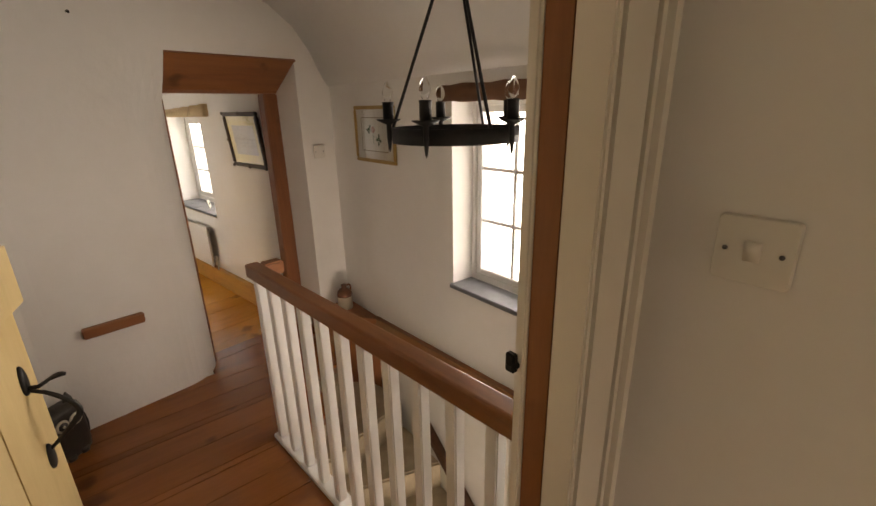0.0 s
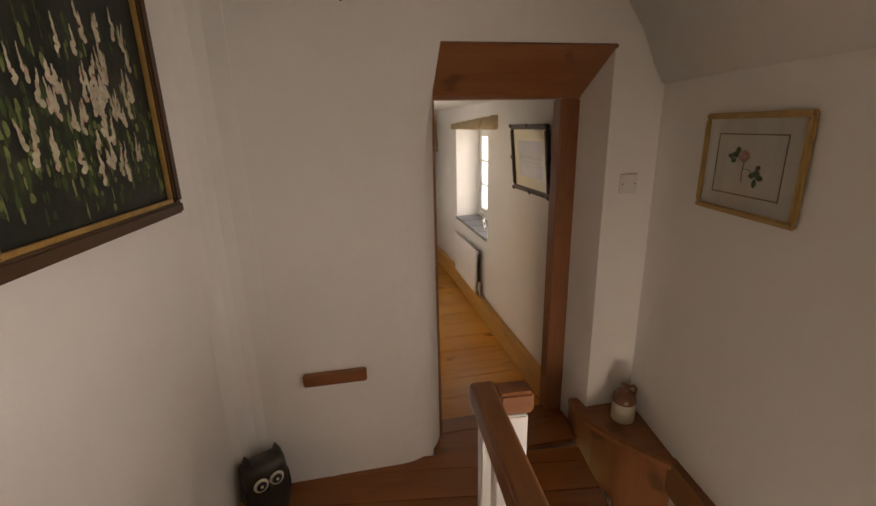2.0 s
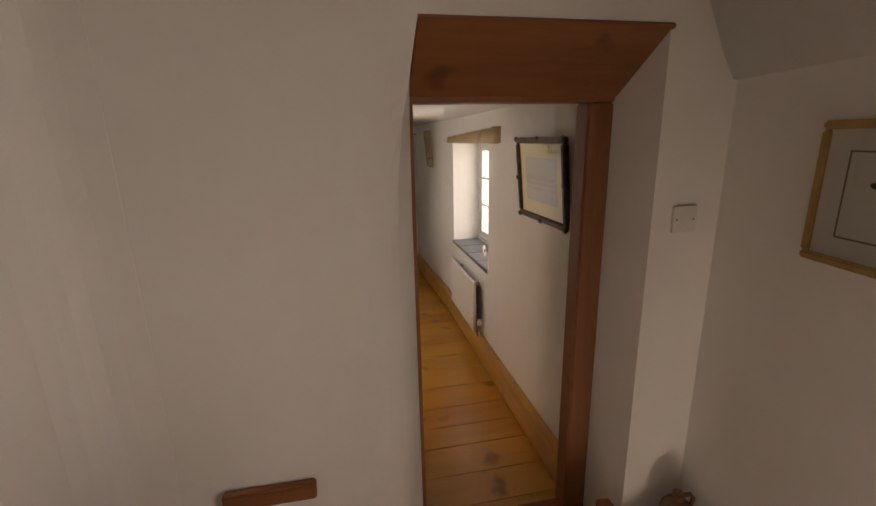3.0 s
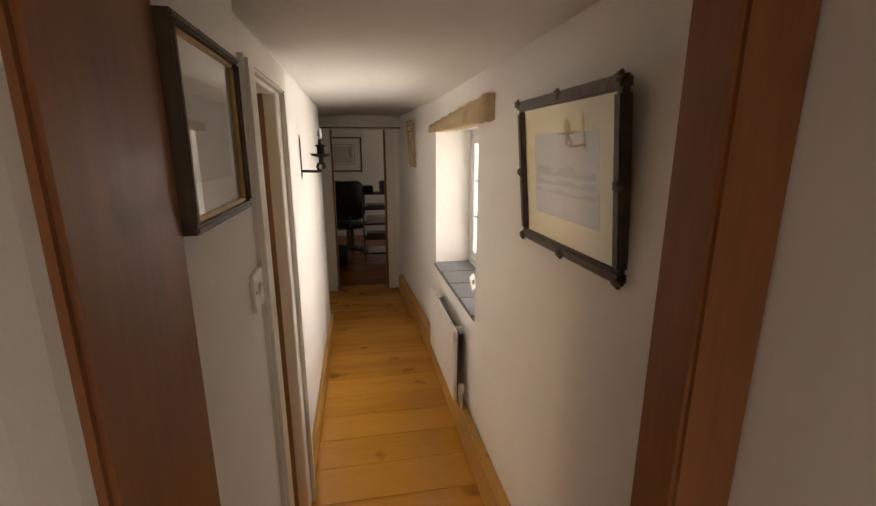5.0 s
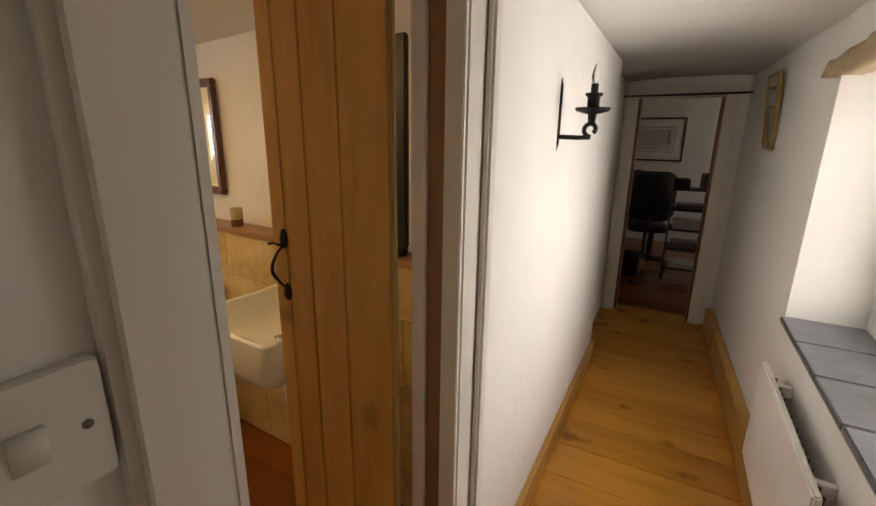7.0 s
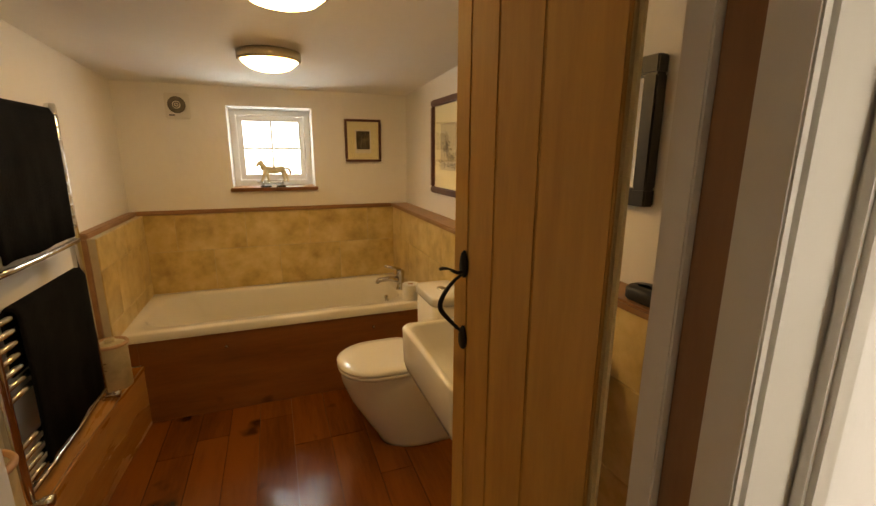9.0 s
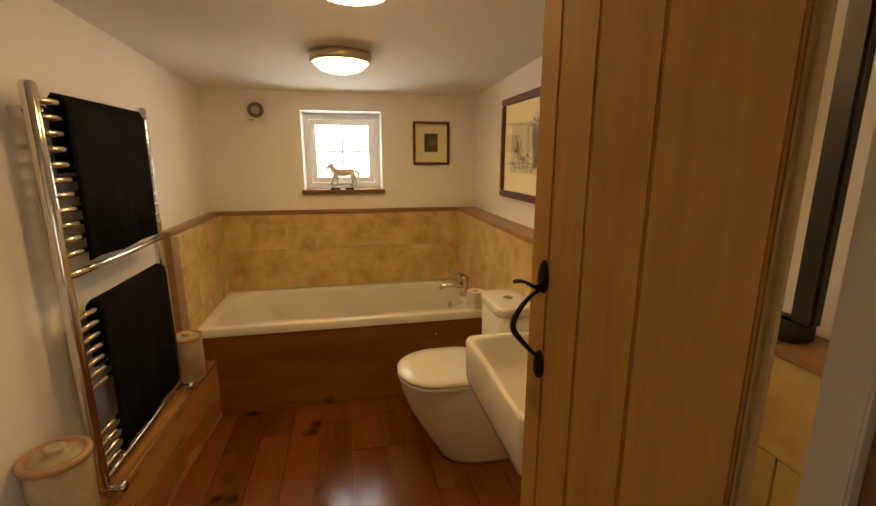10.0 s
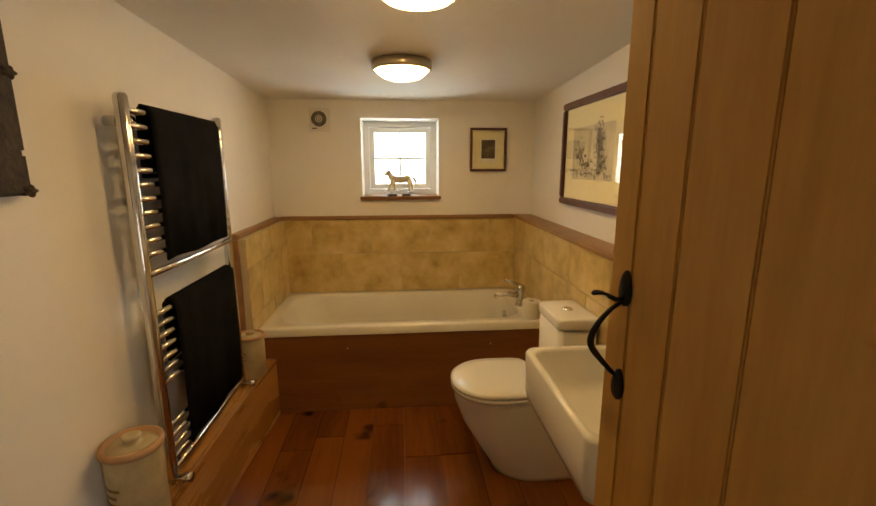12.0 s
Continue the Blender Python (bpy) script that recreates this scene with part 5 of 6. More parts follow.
for k, z in enumerate((0.138, 0.348, 0.558, 0.768)):
    bm = bmesh.new()
    box(bm, -0.13, 0.13, -0.11, 0.11, 0, 0.05 + 0.02 * (k % 3), 0.004)
    ob = tagged(new("document_tray", finish(bm, "document_tray", GREYM if k % 2 else PAPERW)), "tray of papers on a rack shelf", "tray", "trays on the rack")
    ob.matrix_world = MC @ pose(0.50, 5.45, ZC - 0.01 + z)
p9 = picture("study_picture", "wide print of a dark upright shape in a thin brown frame", MC @ pose(-0.10, 7.395, 1.30, 0, 0, 0), 0.94, 0.60, 0.022, 0.025, BROWNF, PAPERW, 0.13, PICM_WASH, 0)
line_border(p9, 0.345, 0.175, 0.008, -0.0126, LINEB)
strokes(p9, 0.2, 0.3, -0.0132, 8, ((0.27, 0.02, 0.012, 0.055, 60),))
for k, (x, y, z, w, d, h, c, lab) in enumerate(((-0.02, 5.35, 0.0, 0.24, 0.20, 0.26, BLACKP, "dark waste bin on the study floor"), (-0.16, 6.15, 0.735, 0.20, 0.16, 0.05, PAPERW, "loose white papers on the desk"), (0.12, 6.22, 0.735, 0.22, 0.18, 0.16, BLACKP, "black office machine on the desk"), (-0.05, 6.18, 0.735, 0.12, 0.10, 0.03, PAPERW, "loose white papers on the desk"))):
    bm = bmesh.new()
    sweep(bm, [[(a * q, b * q, zz) for a, b in rounded(w, d, 0.02, 4)] for zz, q in ((0.0, 0.9), (h * 0.5, 0.96), (h * 0.97, 1.0), (h, 0.97))])
    ob = tagged(new(("waste_bin", "paper_stack", "printer", "paper_stack")[k], finish(bm, "clutter", c)), lab, ("bin", "papers", "printer", "papers")[k])
    ob.matrix_world = MC @ pose(x, y, ZC - 0.01 + z, 0, 0, 12 * k)
copy_thing(oc, MC @ pose(-0.22, 6.02, ZC - 0.01, 0, 0, 200))
for k, (x, z, w, h, c) in enumerate(((0.40, 0.978, 0.13, 0.10, BLACKP), (0.62, 0.978, 0.09, 0.16, GREYM))):
    bm = bmesh.new()
    box(bm, -w / 2, w / 2, -0.09, 0.09, 0, h, 0.01)
    ob = tagged(new("desk_box", finish(bm, "desk_box", c)), "small dark box on top of the rack", "box", "boxes on the rack")
    ob.matrix_world = MC @ pose(x, 5.45, ZC - 0.01 + z, 0, 0, 8)


# ---------------------------------------------------------------- bathroom
# Travertine tiles on three walls, each tile a piece
def tiled(name, m, length, z0, z1, tw, th, thick, seed, label):
    """Tiles on a local wall: x along, y from -thick to 0 (room towards -y)."""
    rnd = random.Random(seed)
    root = thing(name, label, "tiling", m, kind="structure")
    boxpart("bed", GROUT, root, (0, length, -thick + 0.004, 0.0, z0, z1), 0.0)
    z, row = z0, 0
    shared = {}
    while z < z1 - 0.02:
        h = min(th, z1 - z)
        x = -tw * (0.5 if row % 2 else 0.0)
        while x < length - 0.01:
            a, b = max(x, 0.0), min(x + tw, length)
            if b - a > 0.02:
                key = (round(b - a, 3), round(h, 3))
                if key not in shared:
                    bm = bmesh.new()
                    box(bm, 0.0012, key[0] - 0.0012, -0.008, 0.0, 0.0012, key[1] - 0.0012, 0.0015)
                    shared[key] = finish(bm, "tile", TRAV)
                t = new("tile", shared[key])
                t.parent = root
                t.location = (a, -thick + 0.008 - rnd.uniform(0, 0.001), z)
            x += tw
        z += h
        row += 1
    return root


TRAVV = TRAV.node_tree
_oi = TRAVV.nodes.new("ShaderNodeObjectInfo")
_add = TRAVV.nodes.new("ShaderNodeVectorMath")
_mp = next(k for k in TRAVV.nodes if k.type == "MAPPING")
_tc = next(k for k in TRAVV.nodes if k.type == "TEX_COORD")
_sc = TRAVV.nodes.new("ShaderNodeMath")
_sc.operation = "MULTIPLY"
_sc.inputs[1].default_value = 23.0
TRAVV.links.new(_oi.outputs["Random"], _sc.inputs[0])
TRAVV.links.new(_tc.outputs["Object"], _add.inputs[0])
TRAVV.links.new(_sc.outputs[0], _add.inputs[1])
TRAVV.links.new(_add.outputs[0], _mp.inputs["Vector"])

ZR = 0.345
tiled("tiling_window_wall", MB @ pose(0.0, 0.0, 0, 0, 0, 90), 1.61, ZR, 0.850, 0.405, 0.27, 0.010, 1, "honey travertine tiles above the bath")
tiled("tiling_left", MB @ pose(0.78, 0.0, 0, 0, 0, 180), 0.78, 0.158, 0.850, 0.405, 0.27, 0.036, 2, "honey travertine tiles beside the bath")
tiled("tiling_right", MB @ pose(0.0, 1.722, 0, 0, 0, 0), 2.75, ZC, 0.850, 0.405, 0.27, 0.112, 3, "honey travertine tiles on the boxed-out wall")

# Wooden dado cap, ledge and end strip
DADO = wood("dado_wood", (0.24, 0.11, 0.05), (0.40, 0.21, 0.10), "y", 0.4, 8, 0.3, 0.1)
bm = bmesh.new()
box(bm, -0.002, 0.024, 0.0, 1.60, 0.851, 0.877, 0.006)
struct("trim_dado_window", bm, DADO, "wooden moulding capping the tiles", "trim", MB)
bm = bmesh.new()
box(bm, 0.024, 0.80, -0.037, 0.012, 0.851, 0.877, 0.006)
struct("trim_dado_left", bm, DADO, "wooden moulding capping the tiles", "trim", MB)
bm = bmesh.new()
box(bm, -0.002, 2.75, 1.596, 1.724, 0.851, 0.875, 0.006)
struct("trim_ledge_right", bm, DADO, "wooden ledge along the tiled boxing", "trim", MB)
bm = bmesh.new()
box(bm, 0.781, 0.800, -0.036, 0.004, 0.158, 0.850, 0.003)
struct("trim_tile_end", bm, DADO, "upright wooden strip at the end of the tiles", "trim", MB)

# Boxed pipe ledge along the left wall
BOXW = wood("boxing_oak", (0.30, 0.125, 0.034), (0.55, 0.27, 0.090), "x", 0.28, 6, 0.5, 0.1)
bx = thing("pipe_boxing", "low oak boxing along the bathroom wall", "boxing", MB, kind="structure")
ZB = 0.170
bm = bmesh.new()
prism(bm, [(0.692, -0.036), (2.72, -0.036), (2.72, 0.052), (1.70, 0.066), (1.15, 0.084), (0.692, 0.118)], ZB - 0.020, ZB, 0.003)
part("top_board", bm, BOXW, bx)
bm = bmesh.new()
prism(bm, [(0.692, 0.090), (1.15, 0.058), (1.70, 0.040), (2.72, 0.028), (2.72, 0.046), (1.70, 0.060), (1.15, 0.078), (0.692, 0.112)], ZC, ZB - 0.0205)
part("front_board", bm, BOXW, bx)
# thin strips that stand in for the highlight on the board's edge
bm = bmesh.new()
for x0, x1, y0, y1 in ((0.70, 1.42, 0.100, 0.054), (1.424, 2.70, 0.054, 0.034)):
    sweep(bm, [[(x, y + 0.0165, z) for x, y in ((x0, y0), (x1, y1))] + [(x, y + 0.010, z) for x, y in ((x1, y1), (x0, y0))] for z in (ZB + 0.0004, ZB + 0.0022)])
part("edge_bead", bm, DADO, bx, "thin strip as a highlight along the top board's edge")

# Bath: shell with a hollow, and a wooden apron
bt = thing("bathtub", "white built-in bath with a wooden front panel", "bath", MB)
bm = bmesh.new()
B0, B1, A0, A1 = 0.003, 0.705, 0.003, 1.606
def oval(w, h, cx, cy, r):
    return rounded(w, h, r, 8, cx, cy)
cx, cy = (B0 + B1) / 2, (A0 + A1) / 2
rings = [[(x, y, 0.300) for x, y in oval(B1 - B0, A1 - A0, cx, cy, 0.02)], [(x, y, 0.338) for x, y in oval(B1 - B0, A1 - A0, cx, cy, 0.02)], [(x, y, ZR) for x, y in oval(B1 - B0 - 0.012, A1 - A0 - 0.012, cx, cy, 0.02)],
         [(x, y, ZR) for x, y in oval(0.56, 1.43, cx, cy, 0.17)], [(x, y, ZR - 0.012) for x, y in oval(0.545, 1.41, cx, cy, 0.165)], [(x, y, 0.20) for x, y in oval(0.52, 1.33, cx, cy + 0.02, 0.16)],
         [(x, y, 0.02) for x, y in oval(0.47, 1.17, cx, cy + 0.04, 0.15)], [(x, y, -0.03) for x, y in oval(0.40, 1.05, cx, cy + 0.05, 0.13)], [(x, y, -0.035) for x, y in oval(0.1, 0.5, cx, cy + 0.05, 0.05)]]
sweep(bm, rings, False)
for f in bm.faces:
    f.smooth = True
part("shell", bm, ACRYL, bt, "glossy white acrylic shell")
APR = wood("bath_panel_wood", (0.17, 0.058, 0.020), (0.36, 0.135, 0.045), "y", 0.34, 6, 0.5, 0.0)
bm = bmesh.new()
box(bm, 0.676, 0.690, 0.1001, 1.60, ZC, 0.298, 0.003)
box(bm, 0.676, 0.690, 0.004, 0.1000, ZB + 0.001, 0.298, 0.003)
ap = part("front_panel", bm, APR, bt, "reddish wooden front panel")
for y in (0.50, 1.30):
    bm = bmesh.new()
    tube(bm, [(0.690, y, 0.215), (0.698, y, 0.215)], [0.010, 0.007], 12)
    part("screw_cap", bm, CHROME, ap, "small chrome screw cap")
bm = bmesh.new()
lathe(bm, [(0.0, 0.0), (0.030, 0.0), (0.031, 0.007), (0.024, 0.014), (0.023, 0.085), (0.027, 0.09), (0.028, 0.12), (0.018, 0.134), (0.0, 0.136)], 22, (0.42, 1.545, ZR))
tube(bm, [(0.42, 1.545, ZR + 0.065), (0.42, 1.47, ZR + 0.080), (0.42, 1.40, ZR + 0.076), (0.42, 1.385, ZR + 0.055)], [0.019, 0.018, 0.016, 0.014])
tube(bm, [(0.42, 1.545, ZR + 0.132), (0.42, 1.50, ZR + 0.150), (0.42, 1.44, ZR + 0.168)], [0.011, 0.009, 0.008])
part("mixer_tap", bm, CHROME, bt, "chrome bath mixer tap")
bm = bmesh.new()
tube(bm, [(0.36, 1.470, 0.272), (0.36, 1.452, 0.270)], [0.024, 0.020], 16)
part("overflow", bm, CHROME, bt, "chrome overflow cover")

# Toilet roll on the bath corner
tr = thing("toilet_roll", "white toilet roll on the bath corner", "toilet roll", MB @ pose(0.632, 1.552, ZR))
bm = bmesh.new()
lathe(bm, [(0.019, 0.0), (0.052, 0.0), (0.053, 0.003), (0.053, 0.095), (0.051, 0.098), (0.019, 0.098), (0.018, 0.09), (0.018, 0.005), (0.019, 0.0)], 24)
part("paper", bm, PAPERW, tr)
bm = bmesh.new()
lathe(bm, [(0.0165, 0.002), (0.0178, 0.002), (0.0178, 0.096), (0.0165, 0.096), (0.0165, 0.002)], 20)
part("core", bm, RIM, tr, "brown card core")

# Toilet: local x from the back wall into the room (towards -a), y across
to = thing("toilet", "white close-coupled toilet with its lid down", "toilet", MB @ pose(1.195, 1.606, ZC, 0, 0, -90))
def dpan(l0, l1, w, z, sq=2.6, n=40):
    """A D-shaped outline: square at the back (l0), rounded at the front (l1)."""
    out = []
    for i in range(n):
        t = 2 * math.pi * i / n
        c, s = math.cos(t), math.sin(t)
        if c >= 0:
            x = (l0 + l1) / 2 + (l1 - l0) / 2 * abs(c) ** (2 / 2.2)
            y = w / 2 * math.copysign(abs(s) ** (2 / 2.2), s)
        else:
            x = (l0 + l1) / 2 - (l1 - l0) / 2 * abs(c) ** (2 / 6)
            y = w / 2 * math.copysign(abs(s) ** (2 / 6), s)
        out.append((x, y, z))
    return out
bm = bmesh.new()
sweep(bm, [dpan(0.0, 0.40, 0.30, 0.0), dpan(0.0, 0.405, 0.305, 0.02), dpan(0.0, 0.455, 0.325, 0.10), dpan(0.0, 0.535, 0.348, 0.24), dpan(0.0, 0.572, 0.357, 0.34), dpan(0.0, 0.575, 0.356, 0.385), dpan(0.01, 0.57, 0.35, 0.392)])
part("pan", bm, CERAM, to, "white glazed pan")
bm = bmesh.new()
sweep(bm, [dpan(0.20, 0.575, 0.358, 0.393), dpan(0.20, 0.585, 0.366, 0.397), dpan(0.20, 0.588, 0.368, 0.410), dpan(0.205, 0.580, 0.360, 0.414)])
part("seat", bm, CERAM, to, "white seat")
bm = bmesh.new()
sweep(bm, [dpan(0.20, 0.580, 0.360, 0.415), dpan(0.20, 0.588, 0.368, 0.418), dpan(0.20, 0.588, 0.368, 0.430), dpan(0.21, 0.570, 0.350, 0.438), dpan(0.25, 0.50, 0.26, 0.442)])
part("lid", bm, CERAM, to, "white closed lid")
bm = bmesh.new()
sweep(bm, [[(0.090 + a, b + 0.055, z) for a, b in rounded(0.17 * s, 0.265 * s, 0.03, 5)] for z, s in ((0.392, 0.96), (0.44, 0.985), (0.715, 1.0))])
cs = part("cistern", bm, CERAM, to, "white cistern")
bm = bmesh.new()
sweep(bm, [[(0.090 + a, b + 0.055, z) for a, b in rounded(0.182 * s, 0.278 * s, 0.035, 5)] for z, s in ((0.716, 0.985), (0.720, 1.0), (0.748, 1.0), (0.755, 0.98), (0.758, 0.93))])
part("cistern_lid", bm, CERAM, cs)
bm = bmesh.new()
lathe(bm, [(0.0, 0.757), (0.022, 0.757), (0.022, 0.762), (0.019, 0.764), (0.0, 0.764)], 20, (0.090, 0.055, 0))
part("flush_button", bm, CHROME, cs, "chrome flush button")
bm = bmesh.new()
tube(bm, [(0.16, -0.154, 0.035), (0.16, -0.160, 0.035)], 0.007, 10)
part("screw_cap", bm, BLACKP, to, "dark fixing cap")

# Basin
bs = thing("washbasin", "white rectangular washbasin on the tiled wall", "washbasin", MB)
bm = bmesh.new()
cx, cy = 2.07, 1.375
rr = lambda w, h, z, r=0.03, dx=0.0, dy=0.0: [(x, y, z) for x, y in rounded(w, h, r, 6, cx + dx, cy + dy)]
sweep(bm, [rr(0.34, 0.38, 0.535, 0.04, 0, 0.04), rr(0.425, 0.45, 0.56, 0.03, 0, 0.004), rr(0.435, 0.455, 0.585), rr(0.44, 0.46, 0.695), rr(0.432, 0.452, 0.702), rr(0.400, 0.40, 0.702, 0.03, 0, -0.012), rr(0.390, 0.39, 0.694, 0.035, 0, -0.012), rr(0.36, 0.36, 0.62, 0.06, 0, -0.01), rr(0.28, 0.28, 0.595, 0.08, 0, -0.01), rr(0.05, 0.05, 0.588, 0.02, 0, -0.01)])
part("bowl", bm, CERAM, bs, "white glazed bowl")
bm = bmesh.new()
lathe(bm, [(0.0, 0.0), (0.020, 0.0), (0.020, 0.004), (0.0, 0.005)], 16, (cx, cy - 0.01, 0.590))
part("waste", bm, CHROME, bs, "chrome waste")
bm = bmesh.new()
sweep(bm, [[(cx + a * s, 1.49 + b * s, z) for a, b in rounded(0.16, 0.20, 0.06, 6)] for z, s in ((0.22, 0.85), (0.30, 0.98), (0.54, 1.0))])
part("half_pedestal", bm, CERAM, bs, "white half pedestal")
bm = bmesh.new()
lathe(bm, [(0.0, 0.0), (0.022, 0.0), (0.020, 0.09), (0.0, 0.095)], 16, (cx, cy + 0.20, 0.702))
tube(bm, [(cx, cy + 0.20, 0.76), (cx, cy + 0.13, 0.775), (cx, cy + 0.08, 0.765)], 0.011)
part("mixer_tap", bm, CHROME, bs, "chrome basin tap")

# Towel radiator, from b 1.07 to 1.71 at the left wall
MR = MB @ pose(2.978, 0.805, 1.206) @ Matrix.Scale(1.045, 4) @ pose(-2.978, -0.805, -1.206)
tw = thing("towel_radiator", "tall chrome ladder towel radiator", "towel radiator", MR)
TA = 0.07
for b in (1.085, 1.700):
    bm = bmesh.new()
    lathe(bm, [(0.0, 0.24), (0.016, 0.24), (0.018, 0.245), (0.018, 1.39), (0.014, 1.398), (0.0, 1.40)], 14, (b, TA, 0))
    part("upright", bm, CHROME, tw)
zs = [0.27 + 0.036 * k for k in range(5)] + [0.56 + 0.036 * k for k in range(7)] + [0.90] + [0.955 + 0.040 * k for k in range(11)]
zs = [z for z in zs if z < 1.385]
for z in zs:
    bm = bmesh.new()
    tube(bm, [(1.085, TA + 0.010, z), (1.24, TA + 0.014, z), (1.39, TA + 0.016, z), (1.55, TA + 0.014, z), (1.70, TA + 0.010, z)], 0.0085 if z != 0.90 else 0.011, 8)
    part("rung", bm, CHROME, tw)
for b, z in ((1.085, 0.28), (1.085, 1.33), (1.70, 0.28), (1.70, 1.33)):
    bm = bmesh.new()
    tube(bm, [(b + (0.035 if b < 1.4 else -0.035), -0.034, z), (b + (0.035 if b < 1.4 else -0.035), TA + 0.005, z)], 0.014, 12)
    part("bracket", bm, CHROME, tw)
for b in (1.085, 1.70):
    bm = bmesh.new()
    tube(bm, [(b, TA, 0.246), (b, TA, 0.234), (b, TA - 0.012, 0.230)], 0.010)
    tube(bm, [(b, TA - 0.012, 0.236), (b, TA + 0.030, 0.236), (b, TA + 0.034, 0.236), (b, TA + 0.060, 0.236)], [0.010, 0.010, 0.015, 0.016], 14)
    tube(bm, [(b, TA, 0.234), (b, TA, 0.2155)], 0.007)
    part("valve", bm, CHROME, tw, "chrome valve")


def towel(b0, b1, ztop, zbot, label):
    """A towel hung over a rung: two uneven sheets joined over the top."""
    bm = bmesh.new()
    rings, n = [], 26
    for i in range(n + 1):
        b = b0 + (b1 - b0) * i / n
        wv = 0.003 * math.sin(i * 0.5) + 0.0015 * math.sin(i * 1.3)
        zb = zbot + 0.003 * math.sin(i * 0.35)
        t = 0.007
        prof = [(TA + 0.030 + wv, zb), (TA + 0.034 + wv * 0.7, (zb + ztop) / 2), (TA + 0.034, ztop - 0.02), (TA + 0.022, ztop + 0.006), (TA + 0.002, ztop + 0.010), (TA - 0.012, ztop - 0.01), (TA - 0.016, ztop - 0.20),
                (TA - 0.016 + t, ztop - 0.20), (TA - 0.003, ztop - 0.012), (TA + 0.004, ztop + 0.001), (TA + 0.018, ztop - 0.002), (TA + 0.034 - t, ztop - 0.024), (TA + 0.034 - t + wv * 0.7, (zb + ztop) / 2), (TA + 0.030 - t + wv, zb)]
        rings.append([(b, a, z) for a, z in prof])
    sweep(bm, rings)
    ob = tagged(new("towel", finish(bm, "towel", TOWEL)), label, "towel", "towels on the radiator")
    ob.matrix_world = MR
    return ob


towel(1.155, 1.620, 1.372, 0.925, "black bath towel folded over the top of the radiator")
towel(1.140, 1.612, 0.795, 0.300, "black towel hanging over the lower rungs")


# Lidded stoneware jars on the boxing
def jar(m, r, h, label):
    root = thing("stoneware_jar", label, "jar", m, "stoneware jars")
    bm = bmesh.new()
    lathe(bm, [(0.0, 0.0), (r * 0.94, 0.0), (r, r * 0.06), (r, h * 0.86), (r * 0.97, h * 0.9), (r * 0.97, h * 0.92)], 32)
    part("body", bm, STONEW, root, "buff glazed body")
    bm = bmesh.new()
    lathe(bm, [(r * 0.97, h * 0.905), (r * 1.10, h * 0.915), (r * 1.13, h * 0.945), (r * 1.08, h * 0.975), (r * 0.94, h * 0.98), (r * 0.90, h * 0.93)], 32)
    part("rim", bm, RIM, root, "brown rolled rim")
    bm = bmesh.new()
    lathe(bm, [(0.0, h * 0.925), (r * 0.90, h * 0.925), (r * 0.88, h * 0.94), (r * 0.45, h * 0.965), (r * 0.30, h * 0.975), (r * 0.30, h * 1.01), (r * 0.36, h * 1.03), (r * 0.22, h * 1.045), (0.0, h * 1.03)], 32)
    part("lid", bm, STONEW, root, "buff lid with a knob")
    bm = bmesh.new()
    for k, hw in enumerate((0.42, 0.30, 0.46)):
        a0 = [radians(-90) + hw * (2 * i / 8 - 1) for i in range(9)]
        z0, z1 = h * (0.46 + 0.075 * k), h * (0.49 + 0.075 * k)
        sweep(bm, [[(q * math.cos(a), q * math.sin(a), z) for q, z in ((r * 1.006, z0), (r * 1.006, z1), (r * 0.98, z1), (r * 0.98, z0))] for a in a0])
    part("stamp", bm, LINEB, root, "faint brown printed stamp bars")
    return root


jar(MB @ pose(0.872, 0.050, ZB, 0, 0, 60), 0.064, 0.225, "small buff stoneware jar on the boxing")
jar(MB @ pose(1.835, 0.053, ZB, 0, 0, 60), 0.070, 0.300, "tall buff stoneware jar with a brown rim")


# Ceiling lights
def ceiling_light(b, a, zc, lit):
    root = thing("ceiling_light", "round brushed-metal flush light, lit warm white", "ceiling light", MB @ pose(b, a, zc), "bathroom ceiling lights")
    bm = bmesh.new()
    lathe(bm, [(0.0, 0.0), (0.132, 0.0), (0.136, -0.004), (0.136, -0.034), (0.130, -0.040), (0.122, -0.040), (0.122, -0.02), (0.0, -0.02)], 40)
    part("metal_ring", bm, BRASS, root)
    bm = bmesh.new()
    lathe(bm, [(0.121, -0.036), (0.115, -0.046), (0.090, -0.066), (0.05, -0.078), (0.0, -0.082)], 40)
    part("diffuser", bm, lit, root, "lit opal glass diffuser")
    return root


ceiling_light(0.895, 0.824, 1.6665, LAMPGLOW)
ceiling_light(1.74, 0.862, 1.699, LAMPGLOW)

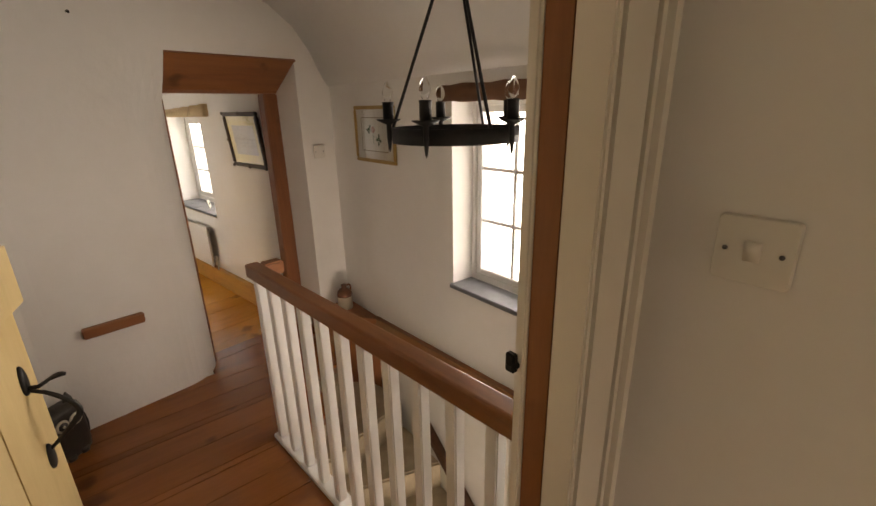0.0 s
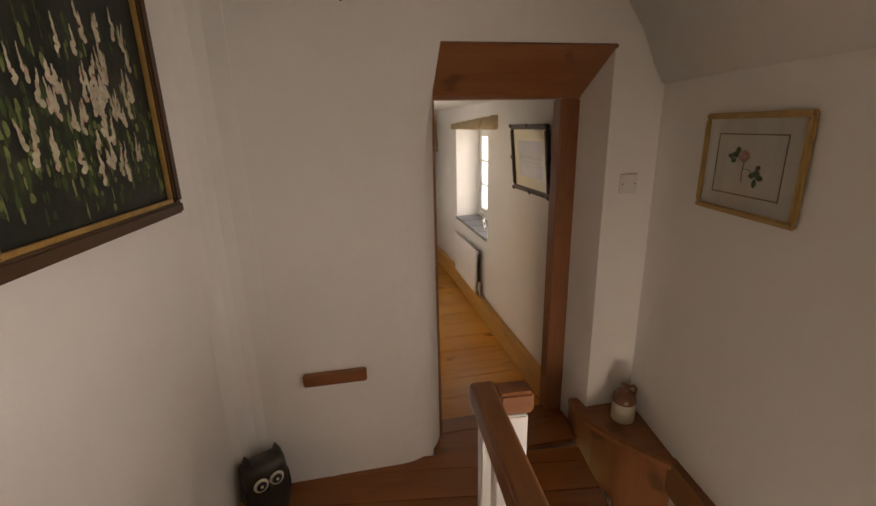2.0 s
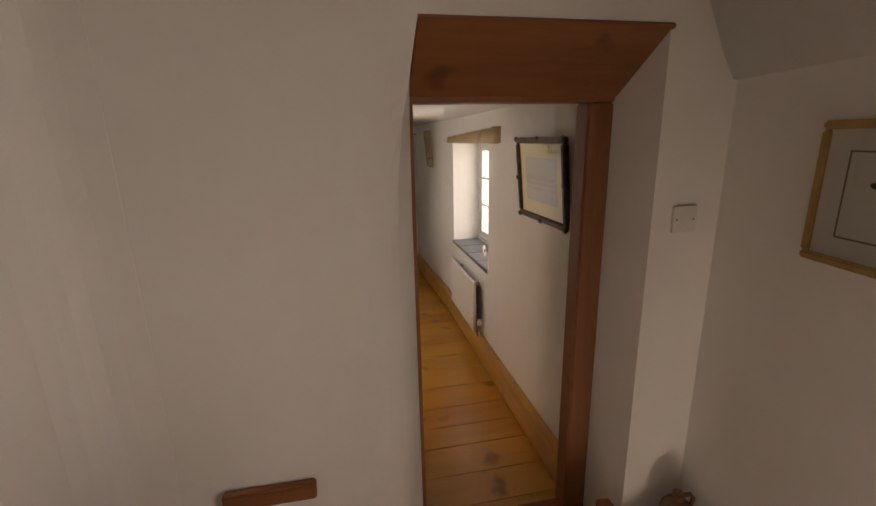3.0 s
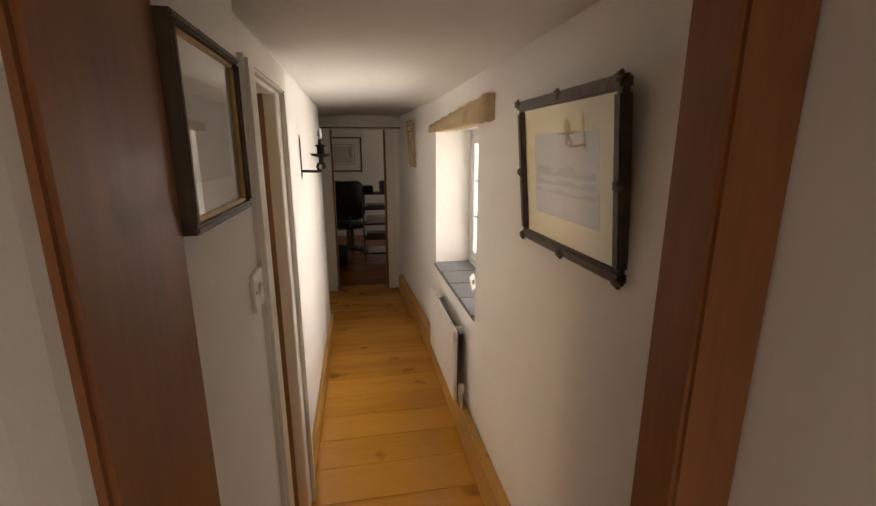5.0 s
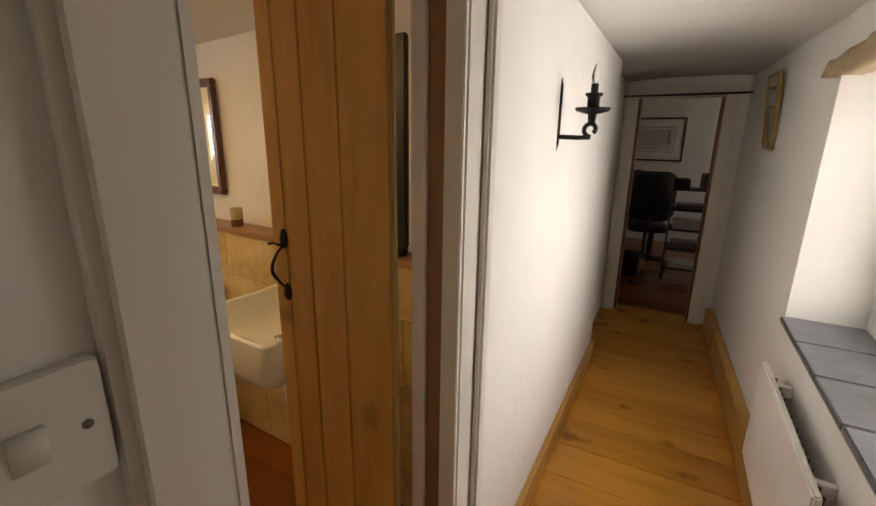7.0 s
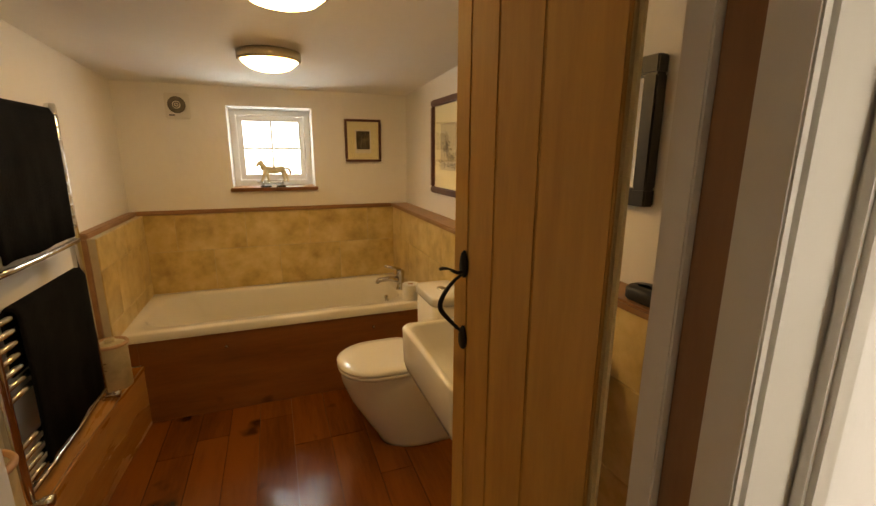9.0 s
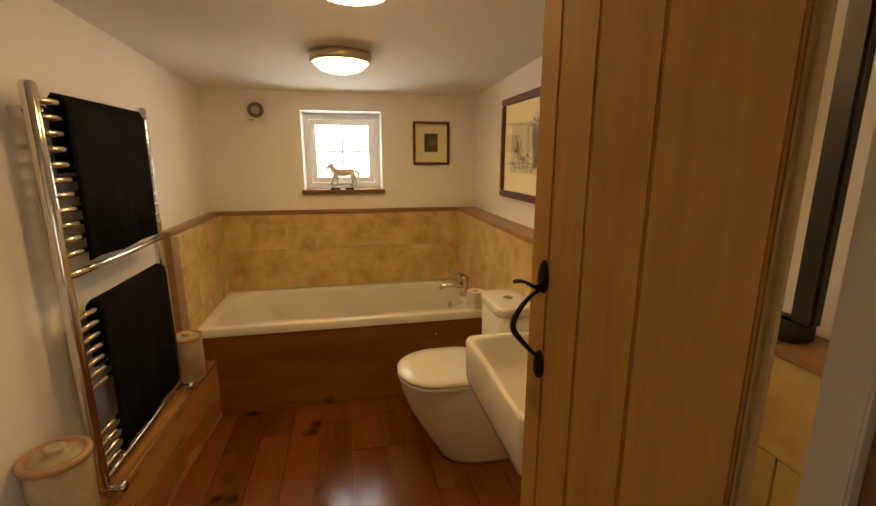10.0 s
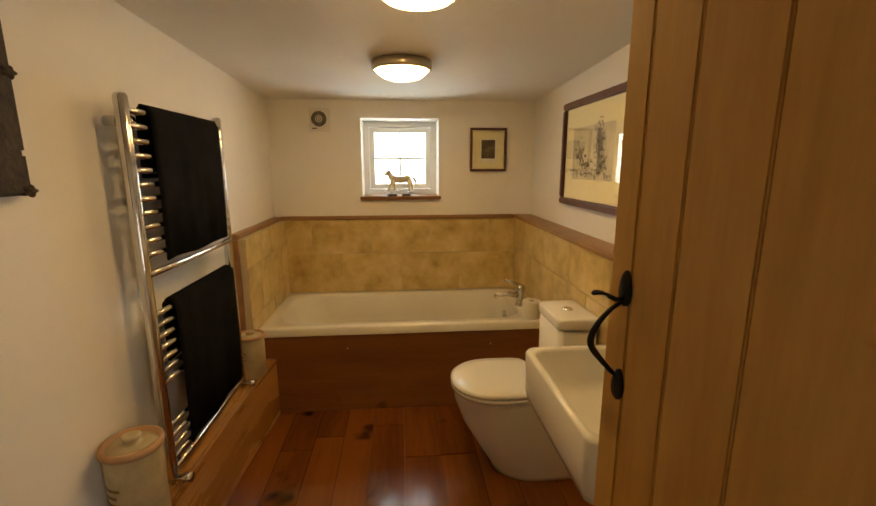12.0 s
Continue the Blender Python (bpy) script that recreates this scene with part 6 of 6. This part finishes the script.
# Extractor fan
fn = thing("extractor_fan", "square white extractor fan with a round grille", "extractor fan", MB @ pose(-0.008, 0.296, 1.500, 0, 0, 90))
boxpart("housing", PLASTIC, fn, (-0.066, 0.066, -0.022, 0.0, -0.074, 0.074), 0.006)
boxpart("front_cover", PLASTIC, fn, (-0.060, 0.060, -0.034, -0.0225, -0.068, 0.068), 0.005, "raised white front cover")
bm = bmesh.new()
lathe(bm, [(0.0, 0.0), (0.046, 0.0), (0.048, 0.004), (0.042, 0.008), (0.0, 0.006)], 28)
bmesh.ops.rotate(bm, verts=bm.verts, cent=(0, 0, 0), matrix=Matrix.Rotation(radians(90), 3, "X"))
bmesh.ops.translate(bm, verts=bm.verts, vec=(0.0, -0.034, 0.005))
gr = part("grille", bm, mottled("grille_grey", (0.10, 0.085, 0.065), (0.17, 0.145, 0.11), 40, 0.6), fn, "dark round grille")
for k in range(2):
    bm = bmesh.new()
    r0 = 0.006 + 0.011 * k
    sweep(bm, [[((r0 + da) * math.cos(2 * math.pi * i / 24), -0.0425 + dy, 0.005 + (r0 + da) * math.sin(2 * math.pi * i / 24)) for i in range(24)] for da, dy in ((0, 0), (0.003, -0.003), (0.005, 0))], False)
    part("grille_ring", bm, PLASTIC, gr)
boxpart("label_bar", GREYM, fn, (-0.045, -0.015, -0.0352, -0.034, -0.058, -0.050), 0.0, "dark printed bar")

# Horse figure on the window sill
def horse(m):
    bm = bmesh.new()
    tube(bm, [(-0.055, 0, 0.070), (-0.040, 0, 0.074), (-0.015, 0, 0.069), (0.015, 0, 0.069), (0.040, 0, 0.076), (0.056, 0, 0.072)], [0.013, 0.021, 0.021, 0.020, 0.021, 0.012], 14)
    tube(bm, [(-0.046, 0, 0.076), (-0.060, 0, 0.097), (-0.070, 0, 0.112)], [0.020, 0.014, 0.010], 12)
    tube(bm, [(-0.064, 0, 0.114), (-0.078, 0, 0.106), (-0.088, 0, 0.090)], [0.011, 0.010, 0.006], 10)
    for y in (-0.006, 0.006):
        tube(bm, [(-0.066, y, 0.118), (-0.066, y * 1.3, 0.130)], [0.004, 0.001], 6)
    tube(bm, [(-0.052, 0, 0.100), (-0.060, 0, 0.118), (-0.068, 0, 0.124)], [0.006, 0.006, 0.003], 8)
    tube(bm, [(0.054, 0, 0.080), (0.074, 0, 0.078), (0.082, 0, 0.058), (0.080, 0, 0.038)], [0.006, 0.008, 0.008, 0.003], 8)
    for x, y, dx in ((-0.044, -0.010, -0.020), (-0.038, 0.010, 0.006), (0.042, -0.010, 0.008), (0.050, 0.010, 0.018)):
        tube(bm, [(x, y, 0.068), (x + dx * 0.5, y, 0.040), (x + dx, y, 0.018), (x + dx - 0.003, y, 0.006)], [0.014, 0.008, 0.006, 0.007], 8)
    ob = tagged(new("horse_figure", finish(bm, "horse_figure", mottled("honey_figure", (0.72, 0.63, 0.42), (0.82, 0.74, 0.54), 10, 0.5))), "pale standing horse figure on a thin base", "figure")
    ob.matrix_world = m
    return ob


horse(MB @ pose(-0.012, 0.812, BWZ0 + 0.0325, 0, 0, 90) @ Matrix.Diagonal((1.22, 1.15, 1.16, 1.0)))
st = thing("figure_stand", "low black stand under the horse figure", "stand", MB @ pose(-0.02, 0.80, BWZ0 + 0.002, 0, 0, 90))
boxpart("base", BLACKP, st, (-0.078, -0.012, -0.025, 0.025, 0, 0.012), 0.002)
boxpart("base", BLACKP, st, (0.020, 0.078, -0.025, 0.025, 0, 0.012), 0.002)
boxpart("plate", CHROME, st, (-0.10, 0.10, -0.024, 0.024, 0.0305, 0.0358), 0.001, "clear shining plate")
for x in (-0.06, 0.06):
    boxpart("stand_leg", CHROME, st, (x - 0.006, x + 0.006, -0.012, 0.012, 0.0122, 0.0304), 0.001)

# Mirror, soap dish and beaker
mr = thing("mirror", "wall mirror in a black wooden frame", "mirror", MB @ pose(2.01, 1.719, 1.285, 0, 0, 0))
bm = bmesh.new()
for x0, x1, z0, z1 in ((-0.24, 0.24, 0.14, 0.185), (-0.24, 0.24, -0.185, -0.14), (-0.24, -0.195, -0.14, 0.14), (0.195, 0.24, -0.14, 0.14)):
    box(bm, x0, x1, -0.035, 0.0, z0, z1, 0.004)
part("frame", bm, BLACKF, mr)
boxpart("mirror_glass", MIRROR, mr, (-0.195, 0.195, -0.016, -0.010, -0.14, 0.14), 0.0, "silvered glass")
sd = thing("mirror_stand", "black upright stand with a foot on the ledge", "stand", MB @ pose(2.40, 1.655, 0.875))
bm = bmesh.new()
sweep(bm, [[(a - 0.06, b, z) for a, b in rounded(0.14 * s, 0.075 * s, 0.03, 5)] for z, s in ((0, 0.94), (0.006, 1.0), (0.026, 1.0), (0.034, 0.9), (0.035, 0.5))])
part("foot", bm, BLACKP, sd)
boxpart("upright", BLACKF, sd, (-0.022, 0.022, -0.012, 0.012, 0.035, 0.72), 0.005)
cp = thing("beaker", "cream and brown stoneware beaker on the ledge", "beaker", MB @ pose(1.46, 1.655, 0.875))
bm = bmesh.new()
lathe(bm, [(0.026, 0.032), (0.027, 0.085), (0.024, 0.085), (0.022, 0.03), (0.0, 0.03)], 20)
part("cup", bm, STONEW, cp)
bm = bmesh.new()
lathe(bm, [(0.0, 0.0), (0.025, 0.0), (0.0265, 0.032), (0.0, 0.032)], 20)
part("cup_base", bm, STONEB, cp, "brown glazed foot")
